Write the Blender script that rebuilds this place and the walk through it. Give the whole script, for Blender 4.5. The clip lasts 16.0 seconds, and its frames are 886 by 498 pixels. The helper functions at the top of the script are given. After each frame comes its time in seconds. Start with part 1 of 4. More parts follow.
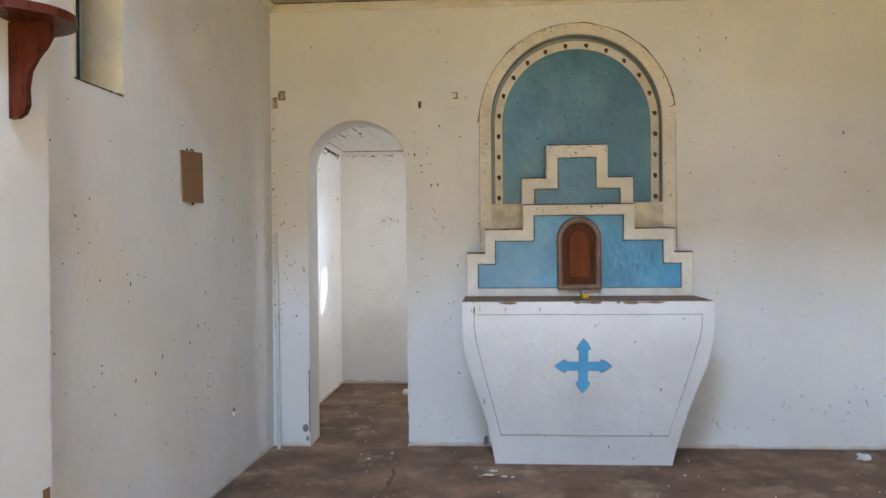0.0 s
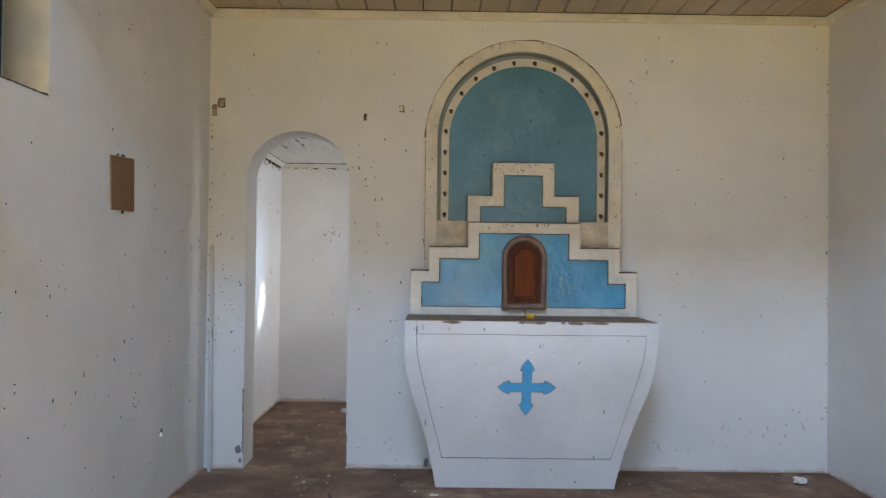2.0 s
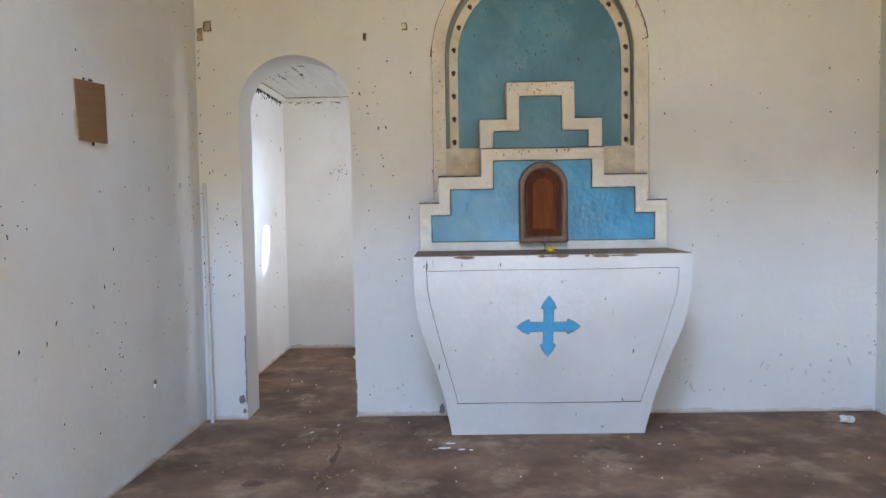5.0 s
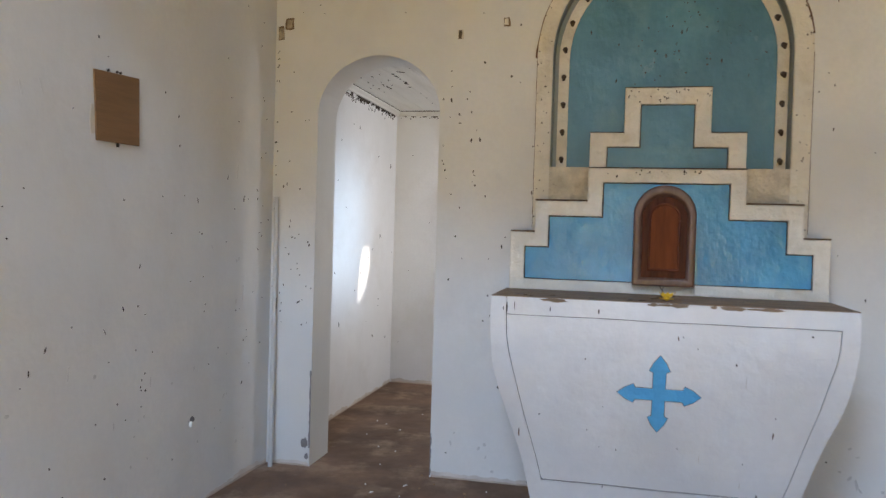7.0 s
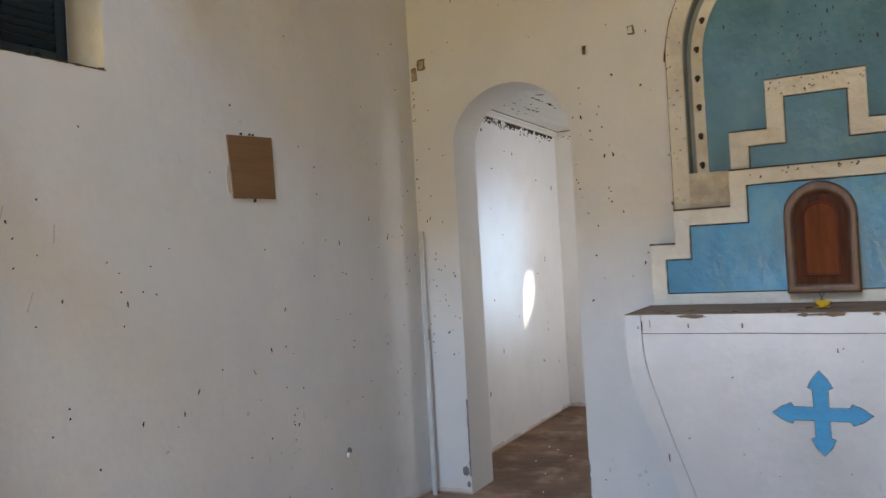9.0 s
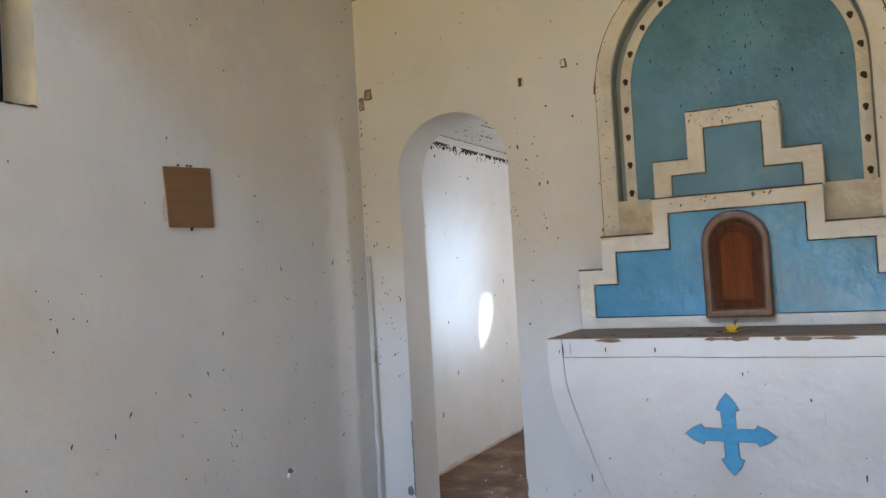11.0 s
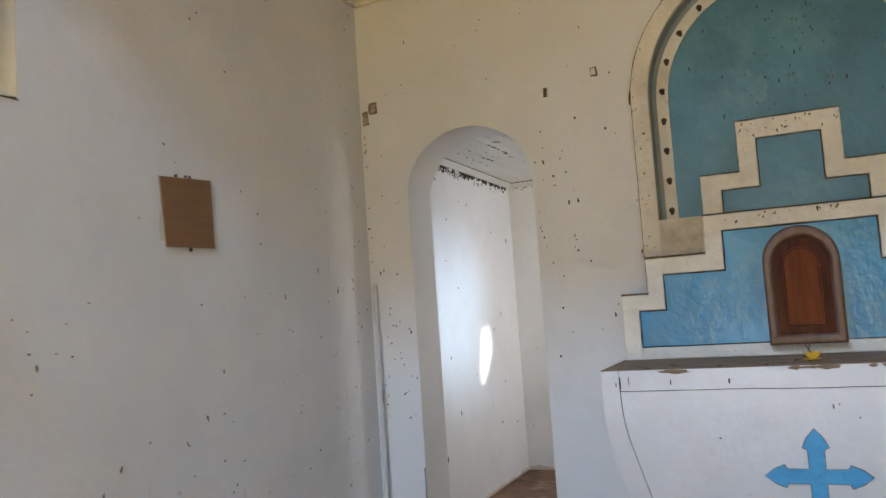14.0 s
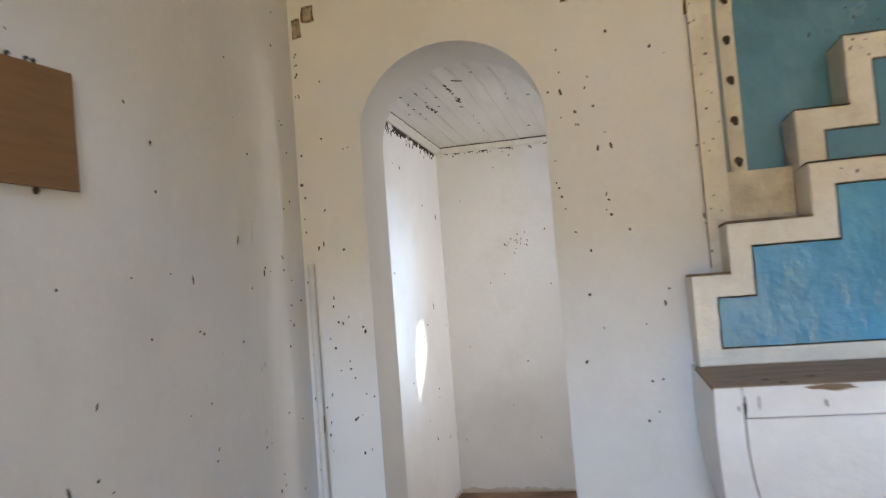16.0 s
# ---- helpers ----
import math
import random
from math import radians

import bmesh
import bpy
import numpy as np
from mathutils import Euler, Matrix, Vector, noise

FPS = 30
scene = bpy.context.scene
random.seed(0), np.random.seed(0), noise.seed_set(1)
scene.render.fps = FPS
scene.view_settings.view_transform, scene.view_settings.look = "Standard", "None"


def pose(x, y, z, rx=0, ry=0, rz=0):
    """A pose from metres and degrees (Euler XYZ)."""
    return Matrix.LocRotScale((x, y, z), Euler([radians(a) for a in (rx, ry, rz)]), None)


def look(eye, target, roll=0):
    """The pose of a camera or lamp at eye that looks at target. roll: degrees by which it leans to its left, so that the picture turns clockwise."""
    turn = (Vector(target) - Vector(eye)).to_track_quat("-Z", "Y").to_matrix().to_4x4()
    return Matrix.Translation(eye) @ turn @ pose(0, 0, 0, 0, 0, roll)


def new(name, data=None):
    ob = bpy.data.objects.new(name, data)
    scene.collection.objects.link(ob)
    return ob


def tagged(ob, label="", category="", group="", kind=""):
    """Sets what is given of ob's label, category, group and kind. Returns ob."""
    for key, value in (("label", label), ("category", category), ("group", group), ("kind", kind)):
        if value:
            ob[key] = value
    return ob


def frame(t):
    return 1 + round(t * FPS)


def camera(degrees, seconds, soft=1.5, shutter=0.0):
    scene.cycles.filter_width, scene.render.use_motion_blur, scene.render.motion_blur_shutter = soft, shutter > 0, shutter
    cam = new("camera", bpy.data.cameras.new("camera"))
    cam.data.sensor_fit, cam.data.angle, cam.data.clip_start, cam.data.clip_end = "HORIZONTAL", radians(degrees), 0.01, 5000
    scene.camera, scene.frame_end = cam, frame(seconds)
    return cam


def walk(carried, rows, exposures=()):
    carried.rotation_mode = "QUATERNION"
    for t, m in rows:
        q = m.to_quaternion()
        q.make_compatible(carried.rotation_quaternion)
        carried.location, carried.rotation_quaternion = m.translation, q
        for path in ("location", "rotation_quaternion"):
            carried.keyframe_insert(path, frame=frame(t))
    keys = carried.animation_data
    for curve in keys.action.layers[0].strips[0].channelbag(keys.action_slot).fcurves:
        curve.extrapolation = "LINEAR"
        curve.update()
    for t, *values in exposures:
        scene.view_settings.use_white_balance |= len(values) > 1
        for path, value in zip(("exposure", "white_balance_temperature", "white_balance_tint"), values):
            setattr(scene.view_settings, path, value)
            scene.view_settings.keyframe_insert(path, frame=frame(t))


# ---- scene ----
cam = camera(59.4, 16.0, soft=1.4, shutter=0.7)
PATH = [
    (0, (-0.062, -0.039, 1.365), (-0.2, 1.956, 1.354), -0.5),
    (0.5, (-0.046, 0.054, 1.358), (-0.198, 2.048, 1.377), -0.1),
    (1, (-0.089, 0.073, 1.365), (-0.182, 2.071, 1.394), 0.8),
    (1.5, (-0.091, 0.084, 1.368), (-0.102, 2.083, 1.401), 0.9),
    (2, (-0.083, 0.076, 1.371), (-0.07, 2.075, 1.401), 0.7),
    (2.5, (-0.08, 0.071, 1.369), (-0.061, 2.07, 1.402), 0.4),
    (3, (-0.057, 0.071, 1.356), (-0.059, 2.071, 1.389), 0.3),
    (3.2, (-0.038, 0.078, 1.349), (-0.056, 2.077, 1.384), 0.3),
    (5.3, (-0.04, 0.57, 1.275), (-0.09, 2.566, 1.156), -1.4),
    (5.5, (0.029, 0.634, 1.266), (-0.145, 2.623, 1.154), -1.2),
    (6, (0.142, 0.791, 1.278), (-0.227, 2.755, 1.193), -1.0),
    (6.5, (0.201, 1.011, 1.261), (-0.212, 2.967, 1.19), -0.2),
    (7, (0.252, 1.237, 1.298), (-0.186, 3.188, 1.251), 1.7),
    (7.5, (0.323, 1.381, 1.291), (-0.308, 3.278, 1.259), 0.7),
    (8, (0.424, 1.542, 1.283), (-0.457, 3.337, 1.266), -0.4),
    (8.5, (0.489, 1.533, 1.293), (-0.407, 3.32, 1.333), -3.1),
    (9, (0.586, 1.36, 1.312), (-0.353, 3.126, 1.33), -3.2),
    (11.5, (0.912, 1.389, 1.334), (-0.012, 3.16, 1.432), -3.1),
    (12, (0.908, 1.392, 1.32), (-0.039, 3.149, 1.458), -3.1),
    (12.5, (0.902, 1.402, 1.312), (-0.087, 3.134, 1.462), -3.0),
    (13, (0.771, 1.407, 1.303), (-0.211, 3.143, 1.461), -2.7),
    (13.5, (0.585, 1.415, 1.338), (-0.32, 3.191, 1.505), -3.5),
    (14, (0.402, 1.588, 1.293), (-0.397, 3.415, 1.453), -3.9),
    (14.5, (0.207, 1.793, 1.29), (-0.529, 3.646, 1.442), -4.0),
    (15, (-0.095, 1.951, 1.314), (-0.611, 3.879, 1.452), -4.0),
    (15.5, (-0.297, 2.162, 1.293), (-0.758, 4.104, 1.407), -4.3),
    (16, (-0.467, 2.491, 1.308), (-0.901, 4.44, 1.426), -4.4),
]
EXPOSURES = [(0, -0.08, 6800, 10), (0.5, -0.46, 6600, 10), (1.5, -0.38, 6500, 10), (3, -0.4, 6500, 10), (5.5, 0.08, 6350, 11), (6, -0.08, 6800, 11), (6.5, -0.18, 6750, 11), (7, -0.24, 6750, 11), (8.5, -0.35, 6800, 11), (9, -0.35, 6800, 11), (11.5, -0.17, 6650, 10), (13, -0.14, 6650, 10), (14.5, -0.32, 6850, 10), (15.5, -0.16, 6950, 11), (16, -0.06, 6950, 11)]
walk(cam, [(t, look(eye, target, roll)) for t, eye, target, roll in PATH], EXPOSURES)

# ---- daylight ----
SUN_EL, SUN_AZ = radians(20), radians(8)      # azimuth from +x towards +y
world = bpy.data.worlds.new("sky")
scene.world = world
world.use_nodes = True
wn = world.node_tree
sky = wn.nodes.new("ShaderNodeTexSky")
sky.sky_type, sky.sun_disc = "NISHITA", False
sky.sun_elevation, sky.sun_rotation = SUN_EL, radians(90) - SUN_AZ
wn.links.new(sky.outputs[0], wn.nodes["Background"].inputs[0])
wn.nodes["Background"].inputs[1].default_value = 0.1


def lamp(name, kind, energy, color, m, sx=1.0, sy=1.0, spread=180):
    data = bpy.data.lights.new(name, kind)
    data.energy, data.color = energy, color
    if kind == "AREA":
        data.shape, data.size, data.size_y, data.spread = "RECTANGLE", sx, sy, radians(spread)
    ob = new(name, data)
    ob.matrix_world = m
    return ob


SUN_WAY = Vector((math.cos(SUN_EL) * math.cos(SUN_AZ), math.cos(SUN_EL) * math.sin(SUN_AZ), math.sin(SUN_EL)))
sun = lamp("sun", "SUN", 4.5, (1.0, 0.93, 0.82), look(SUN_WAY * 30, (0, 0, 0)))
sun.data.angle = radians(0.8)
SKY_BLUE, EARTH = (0.37, 0.64, 1.0), (1.0, 0.685, 0.085)
# lamps that stand in for open sky and sunlit earth beyond the entrance (south) and an added side door (east)
lamp("sky_south", "AREA", 250, SKY_BLUE, look((0.45, -9.0, 4.1), (0.45, 0, 4.1)), 7, 4)
lamp("earth_south", "AREA", 4050, EARTH, look((0.45, -6.6, 0.02), (0.45, -6.6, 5)), 5, 5.5)
# low upright lamp added for the glare on the glossy panels
lamp("glare_lamp_south", "AREA", 200, (0.86, 0.89, 0.92), look((0.45, -9.2, 1.2), (0.45, 0, 1.2)), 7, 1.6)
lamp("sky_east", "AREA", 200, (0.32, 0.58, 1.0), look((8.0, -0.3, 4.0), (0, -0.3, 4.0)), 7, 4)
lamp("earth_east", "AREA", 500, EARTH, look((5.6, -0.3, 0.02), (5.6, -0.3, 5)), 5, 5)
# lamp in the nave's assumed, unseen roof opening, cut off by the lower chancel ceiling
lamp("sky_roof", "AREA", 510, (0.405, 0.615, 1.0), look((-0.62, -1.1, 5.19), (-0.62, -1.099, 0)), 1.5, 1.15)
# added fill lamp inside the sacristy, against its unseen east wall
lamp("fill_sacristy", "AREA", 16, (0.91, 0.935, 1.0), look((1.17, 6.72, 1.5), (-1.6, 6.98, 1.2)), 0.46, 0.7, 100)
# small lamp added outside the sacristy window to throw the soft bluish patch
lamp("patch_lamp_sacristy", "AREA", 31, (0.50, 0.72, 1.0), look((4.0, 6.35, 1.55), (1.2, 6.33, 1.42)), 0.55, 0.55, 60)

# ---- materials ----


def material(name, color, rough=0.6, vary=0.06, stain=None, stain_amount=0.0, stain_scale=1.5, bump=0.15, grain=40.0, big=1.2, spec=0.4, stretch=(1, 1, 1), metal=0.0):
    """Paint, plaster, earth or wood: grain, larger variation, stains and fine relief."""
    m = bpy.data.materials.new(name)
    m.use_nodes = True
    t = m.node_tree
    n, ln = t.nodes, t.links
    b = n["Principled BSDF"]
    co = n.new("ShaderNodeTexCoord")
    mp = n.new("ShaderNodeMapping")
    mp.inputs["Scale"].default_value = stretch
    ln.new(co.outputs["Object"], mp.inputs[0])

    def tex(scale, detail=4.0, roughness=0.55):
        x = n.new("ShaderNodeTexNoise")
        x.inputs["Scale"].default_value, x.inputs["Detail"].default_value, x.inputs["Roughness"].default_value = scale, detail, roughness
        ln.new(mp.outputs[0], x.inputs["Vector"])
        return x

    def ramp(src, a, z):
        r = n.new("ShaderNodeMapRange")
        r.inputs["From Min"].default_value, r.inputs["From Max"].default_value = a, z
        ln.new(src, r.inputs["Value"])
        return r.outputs[0]

    def mix(fac, a, z, amount=1.0, blend="MIX"):
        x = n.new("ShaderNodeMix")
        x.data_type, x.blend_type = "RGBA", blend
        if isinstance(fac, float):
            x.inputs["Factor"].default_value = fac
        else:
            k = n.new("ShaderNodeMath")
            k.operation = "MULTIPLY"
            k.inputs[1].default_value = amount
            ln.new(fac, k.inputs[0])
            ln.new(k.outputs[0], x.inputs["Factor"])
        for src, slot in ((a, "A"), (z, "B")):
            sock = [q for q in x.inputs if q.name == slot and q.type == "RGBA"][0]
            if isinstance(src, tuple):
                sock.default_value = (*src, 1)
            else:
                ln.new(src, sock)
        return [q for q in x.outputs if q.type == "RGBA"][0]

    c = tuple(color)
    dark = tuple(v * (1 - 2.2 * vary) for v in c)
    light = tuple(min(1.0, v * (1 + vary)) for v in c)
    big_n, fine_n = tex(big), tex(grain, 3.0)
    col = mix(ramp(big_n.outputs["Fac"], 0.35, 0.65), dark, light)
    col = mix(ramp(fine_n.outputs["Fac"], 0.3, 0.75), col, tuple(v * (1 - 1.5 * vary) for v in c), 0.5)
    if stain:
        st = tex(stain_scale, 8.0, 0.65)
        col = mix(ramp(st.outputs["Fac"], 0.52, 0.72), col, tuple(stain), stain_amount)
    ln.new(col, b.inputs["Base Color"])
    rr = n.new("ShaderNodeMapRange")
    rr.inputs["To Min"].default_value, rr.inputs["To Max"].default_value = max(0.05, rough - 0.12), min(1.0, rough + 0.12)
    ln.new(tex(grain / 5).outputs["Fac"], rr.inputs["Value"])
    ln.new(rr.outputs[0], b.inputs["Roughness"])
    b.inputs["Specular IOR Level"].default_value, b.inputs["Metallic"].default_value = spec, metal
    if bump:
        h = n.new("ShaderNodeMath")
        h.operation = "ADD"
        ln.new(tex(grain / 4, 5.0).outputs["Fac"], h.inputs[0])
        ln.new(tex(big * 5).outputs["Fac"], h.inputs[1])
        bp = n.new("ShaderNodeBump")
        bp.inputs["Strength"].default_value, bp.inputs["Distance"].default_value = bump, 0.01
        ln.new(h.outputs[0], bp.inputs["Height"])
        ln.new(bp.outputs[0], b.inputs["Normal"])
    return m


WALL = material("white limewash", (0.75, 0.735, 0.70), 0.6, 0.055, (0.585, 0.555, 0.515), 0.45, 1.7, 0.32, 44, 0.9)
WALL_SAC = material("white sacristy paint", (0.80, 0.79, 0.78), 0.5, 0.04, (0.60, 0.56, 0.51), 0.35, 1.9, 0.25, 60, 1.1)
CREAM = material("cream moulding paint", (0.74, 0.68, 0.57), 0.5, 0.06, (0.46, 0.37, 0.25), 0.5, 5.0, 0.8, 40, 4)
ALTAR_WHITE = material("white altar paint", (0.745, 0.745, 0.74), 0.38, 0.05, (0.56, 0.54, 0.52), 0.35, 3.2, 0.5, 40, 2)
BLUE = material("sky blue enamel", (0.055, 0.285, 0.475), 0.22, 0.12, (0.13, 0.40, 0.54), 0.55, 5.0, 0.55, 24, 3.5, 0.4, (1.2, 1.2, 0.9))
CROSS_BLUE = material("cross blue enamel", (0.10, 0.42, 0.72), 0.4, 0.05, (0.2, 0.5, 0.72), 0.3, 9.0, 0.4, 60, 6)
TEAL = material("teal enamel", (0.085, 0.232, 0.305), 0.23, 0.12, (0.16, 0.33, 0.38), 0.5, 4.0, 0.5, 22, 2.8, 0.42, (1.2, 1.2, 0.9))
ROUGH_CREAM = material("rough yellowed plaster", (0.68, 0.60, 0.47), 0.7, 0.12, (0.40, 0.30, 0.18), 0.7, 7.0, 1.0, 60, 9)
STAIN_GREY = material("grey scuffed plaster", (0.60, 0.58, 0.55), 0.7, 0.08)
CRACK = material("rusty crack", (0.15, 0.07, 0.032), 0.9, 0.2, bump=0)
LINING = material("dull grey reveal", (0.27, 0.30, 0.30), 0.5, 0.08, (0.12, 0.22, 0.24), 0.4, 5, 0.3, 40, 3)
FLOOR_EARTH = material("dusty brown screed", (0.225, 0.135, 0.086), 0.85, 0.24, (0.40, 0.28, 0.19), 0.85, 3.4, 1.3, 16, 2.2, 0.25)
DAMP = material("damp dark screed", (0.15, 0.082, 0.052), 0.8, 0.2, (0.22, 0.14, 0.095), 0.7, 14, 0.8, 30, 9, 0.3)
DUST = material("pale dusty screed", (0.34, 0.255, 0.185), 0.9, 0.15, (0.25, 0.17, 0.12), 0.9, 11, 0.8, 30, 7, 0.2)
DUST_TOP = material("dusty brown wooden slab", (0.26, 0.175, 0.115), 0.7, 0.15, (0.30, 0.22, 0.15), 0.5, 6, 0.4, 50, 5, 0.3, (1, 5, 1))
PLANK = material("cream painted ceiling board", (0.52, 0.42, 0.31), 0.55, 0.06, (0.40, 0.31, 0.21), 0.4, 3, 0.25, 40, 2, 0.4, (4, 0.6, 1))
PLANK_SAC = material("white painted ceiling board", (0.76, 0.74, 0.69), 0.4, 0.05, (0.55, 0.50, 0.42), 0.4, 3, 0.25, 40, 2, 0.4, (4, 0.6, 1))
GAP = material("dark gap", (0.05, 0.038, 0.028), 0.9, 0.1, bump=0)
WOOD = material("varnished mahogany", (0.085, 0.02, 0.010), 0.3, 0.2, (0.05, 0.014, 0.008), 0.5, 8, 0.1, 60, 6, 0.08, (6, 6, 0.7))
WOOD_PANEL = material("reddish varnished panel", (0.17, 0.042, 0.014), 0.35, 0.15, (0.08, 0.02, 0.01), 0.4, 8, 0.08, 60, 6, 0.06, (6, 6, 0.7))
WOOD_GLOSS = material("glossy varnished moulding", (0.12, 0.028, 0.012), 0.24, 0.15, (0.05, 0.014, 0.008), 0.5, 8, 0.05, 60, 6, 0.3)
WOOD_TRIM = material("worn brown wooden frame", (0.13, 0.065, 0.045), 0.32, 0.15, (0.20, 0.13, 0.10), 0.5, 9, 0.1, 60, 8, 0.45, (3, 3, 1))
SHUTTER = material("dark blue-green shutter paint", (0.018, 0.042, 0.062), 0.3, 0.15, (0.05, 0.04, 0.03), 0.4, 6, 0.25, 50, 4, 0.5)
CARDBOARD = material("brown corrugated cardboard", (0.25, 0.138, 0.066), 0.8, 0.06, (0.19, 0.10, 0.048), 0.3, 6, 0.3, 60, 6, 0.2, (1, 1, 14))
REVEAL = material("yellowed cream reveal paint", (0.66, 0.54, 0.34), 0.55, 0.06, (0.40, 0.29, 0.16), 0.4, 5, 0.3, 60, 3)
BOX_RIM = material("rusty box edge", (0.20, 0.13, 0.075), 0.8, 0.3, (0.09, 0.06, 0.04), 0.7, 60, 0.4, 150, 40)
BOX_IN = material("dusty box inside", (0.36, 0.29, 0.21), 0.8, 0.3, (0.10, 0.07, 0.05), 0.8, 50, 0.4, 150, 40)
STAIN = material("earth stained plaster", (0.56, 0.45, 0.36), 0.9, 0.12, (0.40, 0.30, 0.22), 0.5, 9, 0.4, 80, 6)
WASH = material("earth washed plaster", (0.68, 0.61, 0.54), 0.8, 0.08, (0.56, 0.47, 0.39), 0.6, 12, 0.4, 80, 8)
TAPE = material("yellowed tape", (0.62, 0.56, 0.47), 0.35, 0.08)
PIPE = material("white plastic conduit", (0.60, 0.585, 0.55), 0.4, 0.06, (0.4, 0.36, 0.3), 0.4, 12, 0.1)
MUD = material("dark mud dabs", (0.055, 0.042, 0.03), 0.9, 0.2, bump=0.3)
MORTAR = material("bare grey mortar", (0.24, 0.22, 0.21), 0.9, 0.15, (0.12, 0.11, 0.1), 0.6, 20, 0.8, 90, 12)
RUST = material("rusty holder", (0.07, 0.045, 0.03), 0.6, 0.2, (0.18, 0.10, 0.05), 0.5, 60, 0.4, 120, 30)
PAPER = material("crumpled white paper", (0.78, 0.76, 0.72), 0.8, 0.05)
PETAL = material("yellow petals", (0.72, 0.42, 0.02), 0.6, 0.1)
TWIG = material("dry twig", (0.16, 0.10, 0.05), 0.8, 0.2)
SOIL = material("sunlit red earth", (0.33, 0.20, 0.11), 0.95, 0.15, (0.42, 0.28, 0.17), 0.5, 0.6, 0.5, 10, 0.3)

# ---- mesh helpers ----


def part(name, bm, mat, parent=None, label=""):
    """Links a bmesh as one mesh object under a thing or part."""
    bmesh.ops.recalc_face_normals(bm, faces=bm.faces)
    me = bpy.data.meshes.new(name)
    bm.to_mesh(me)
    bm.free()
    me.materials.append(mat)
    ob = new(name, me)
    if parent:
        ob.parent = parent
        ob.matrix_parent_inverse = parent.matrix_world.inverted()
    if label:
        tagged(ob, label)
    return ob


def thing(name, at, label, category, group="", kind=""):
    ob = new(name)
    ob.location = at
    ob.empty_display_size = 0.1
    ob.matrix_world = Matrix.Translation(at)
    return tagged(ob, label, category, group, kind)


def box(bm, x0, x1, y0, y1, z0, z1, bevel=0.0):
    v = [bm.verts.new((x, y, z)) for x in (x0, x1) for y in (y0, y1) for z in (z0, z1)]
    f = [bm.faces.new([v[i] for i in q]) for q in ((0, 1, 3, 2), (4, 6, 7, 5), (0, 4, 5, 1), (2, 3, 7, 6), (0, 2, 6, 4), (1, 5, 7, 3))]
    if bevel:
        bmesh.ops.bevel(bm, geom=list({e for q in f for e in q.edges}), offset=bevel, segments=2, affect="EDGES", profile=0.5)
    return v


def prism(bm, pts, a, b, place):
    """A closed outline of (u, v) between depths a and b; place(u, v, d) gives the point."""
    lo = [bm.verts.new(place(u, v, a)) for u, v in pts]
    hi = [bm.verts.new(place(u, v, b)) for u, v in pts]
    bm.faces.new(lo)
    bm.faces.new(hi)
    for i in range(len(pts)):
        j = (i + 1) % len(pts)
        bm.faces.new((lo[i], lo[j], hi[j], hi[i]))


def ring(bm, outer, inner, a, b, place, closed=True):
    """A band between two outlines of equal count, between depths a and b."""
    rows = [[bm.verts.new(place(u, v, d)) for u, v in pts] for pts in (outer, inner) for d in (a, b)]
    oa, ob_, ia, ib = rows
    n = len(outer)
    for i in range(n if closed else n - 1):
        j = (i + 1) % n
        bm.faces.new((oa[i], oa[j], ia[j], ia[i]))
        bm.faces.new((ob_[i], ob_[j], ib[j], ib[i]))
        bm.faces.new((oa[i], oa[j], ob_[j], ob_[i]))
        bm.faces.new((ia[i], ia[j], ib[j], ib[i]))
    if not closed:
        for i in (0, n - 1):
            bm.faces.new((oa[i], ob_[i], ib[i], ia[i]))


def xz(u, v, d):
    return (u, d, v)


def arch(cx, half, base, spring, n=28, rise=None):
    """An open outline up one side, over the round head and down the other."""
    rise = half if rise is None else rise
    pts = [(cx - half, base)]
    pts += [(cx - half * math.cos(math.pi * i / n), spring + rise * math.sin(math.pi * i / n)) for i in range(n + 1)]
    return pts + [(cx + half, base)]


def tube(bm, a, b, r, n=10, r2=None):
    a, b = Vector(a), Vector(b)
    m = Matrix.Translation((a + b) / 2) @ (b - a).to_track_quat("Z", "Y").to_matrix().to_4x4()
    bmesh.ops.create_cone(bm, cap_ends=True, segments=n, radius1=r, radius2=r if r2 is None else r2, depth=(b - a).length, matrix=m)


# ---- the large structure ----
WY, WB = 5.165, 5.44                 # altar wall: nave face, sacristy face
NICHE_Y = 5.252
X_EAST, Z_TOP = 2.482, 3.0
CH_Y, NZ = 2.40, 5.2                 # where the chancel begins, height of the nave
DOOR = (-1.003, 0.335, 1.90)         # middle, half width, springing of the sacristy doorway
NICHE = (0.468, 0.5625, 2.19)
SILL = 1.634


def west(y):
    return -1.59 - 0.0265 * (WY - y)


def wall_layer(bm, x0, x1, z1, y0, y1, openings):
    """A wall in x with round-headed openings (middle, half, springing, base, rise)."""
    x = x0
    for cx, half, spring, base, rise in openings:
        box(bm, x, cx - half, y0, y1, 0, z1)
        if base > 0:
            box(bm, cx - half, cx + half, y0, y1, 0, base)
        pts = arch(cx, half, base, spring, 32, rise)[1:-1]
        top = [(u, z1) for u, v in pts]
        ring(bm, top, pts, y0, y1, xz, closed=False)
        x = cx + half
    box(bm, x, x1, y0, y1, 0, z1)


bm = bmesh.new()
wall_layer(bm, -1.62, X_EAST, Z_TOP, WY, NICHE_Y, [(*DOOR, 0.0, 0.31), (*NICHE, SILL, None)])
wall_layer(bm, -1.62, X_EAST, Z_TOP, NICHE_Y, WB, [(*DOOR, 0.0, 0.31)])
tagged(part("wall_north", bm, WALL), "white limewashed altar wall with a round-headed doorway and niche", "wall", kind="structure")

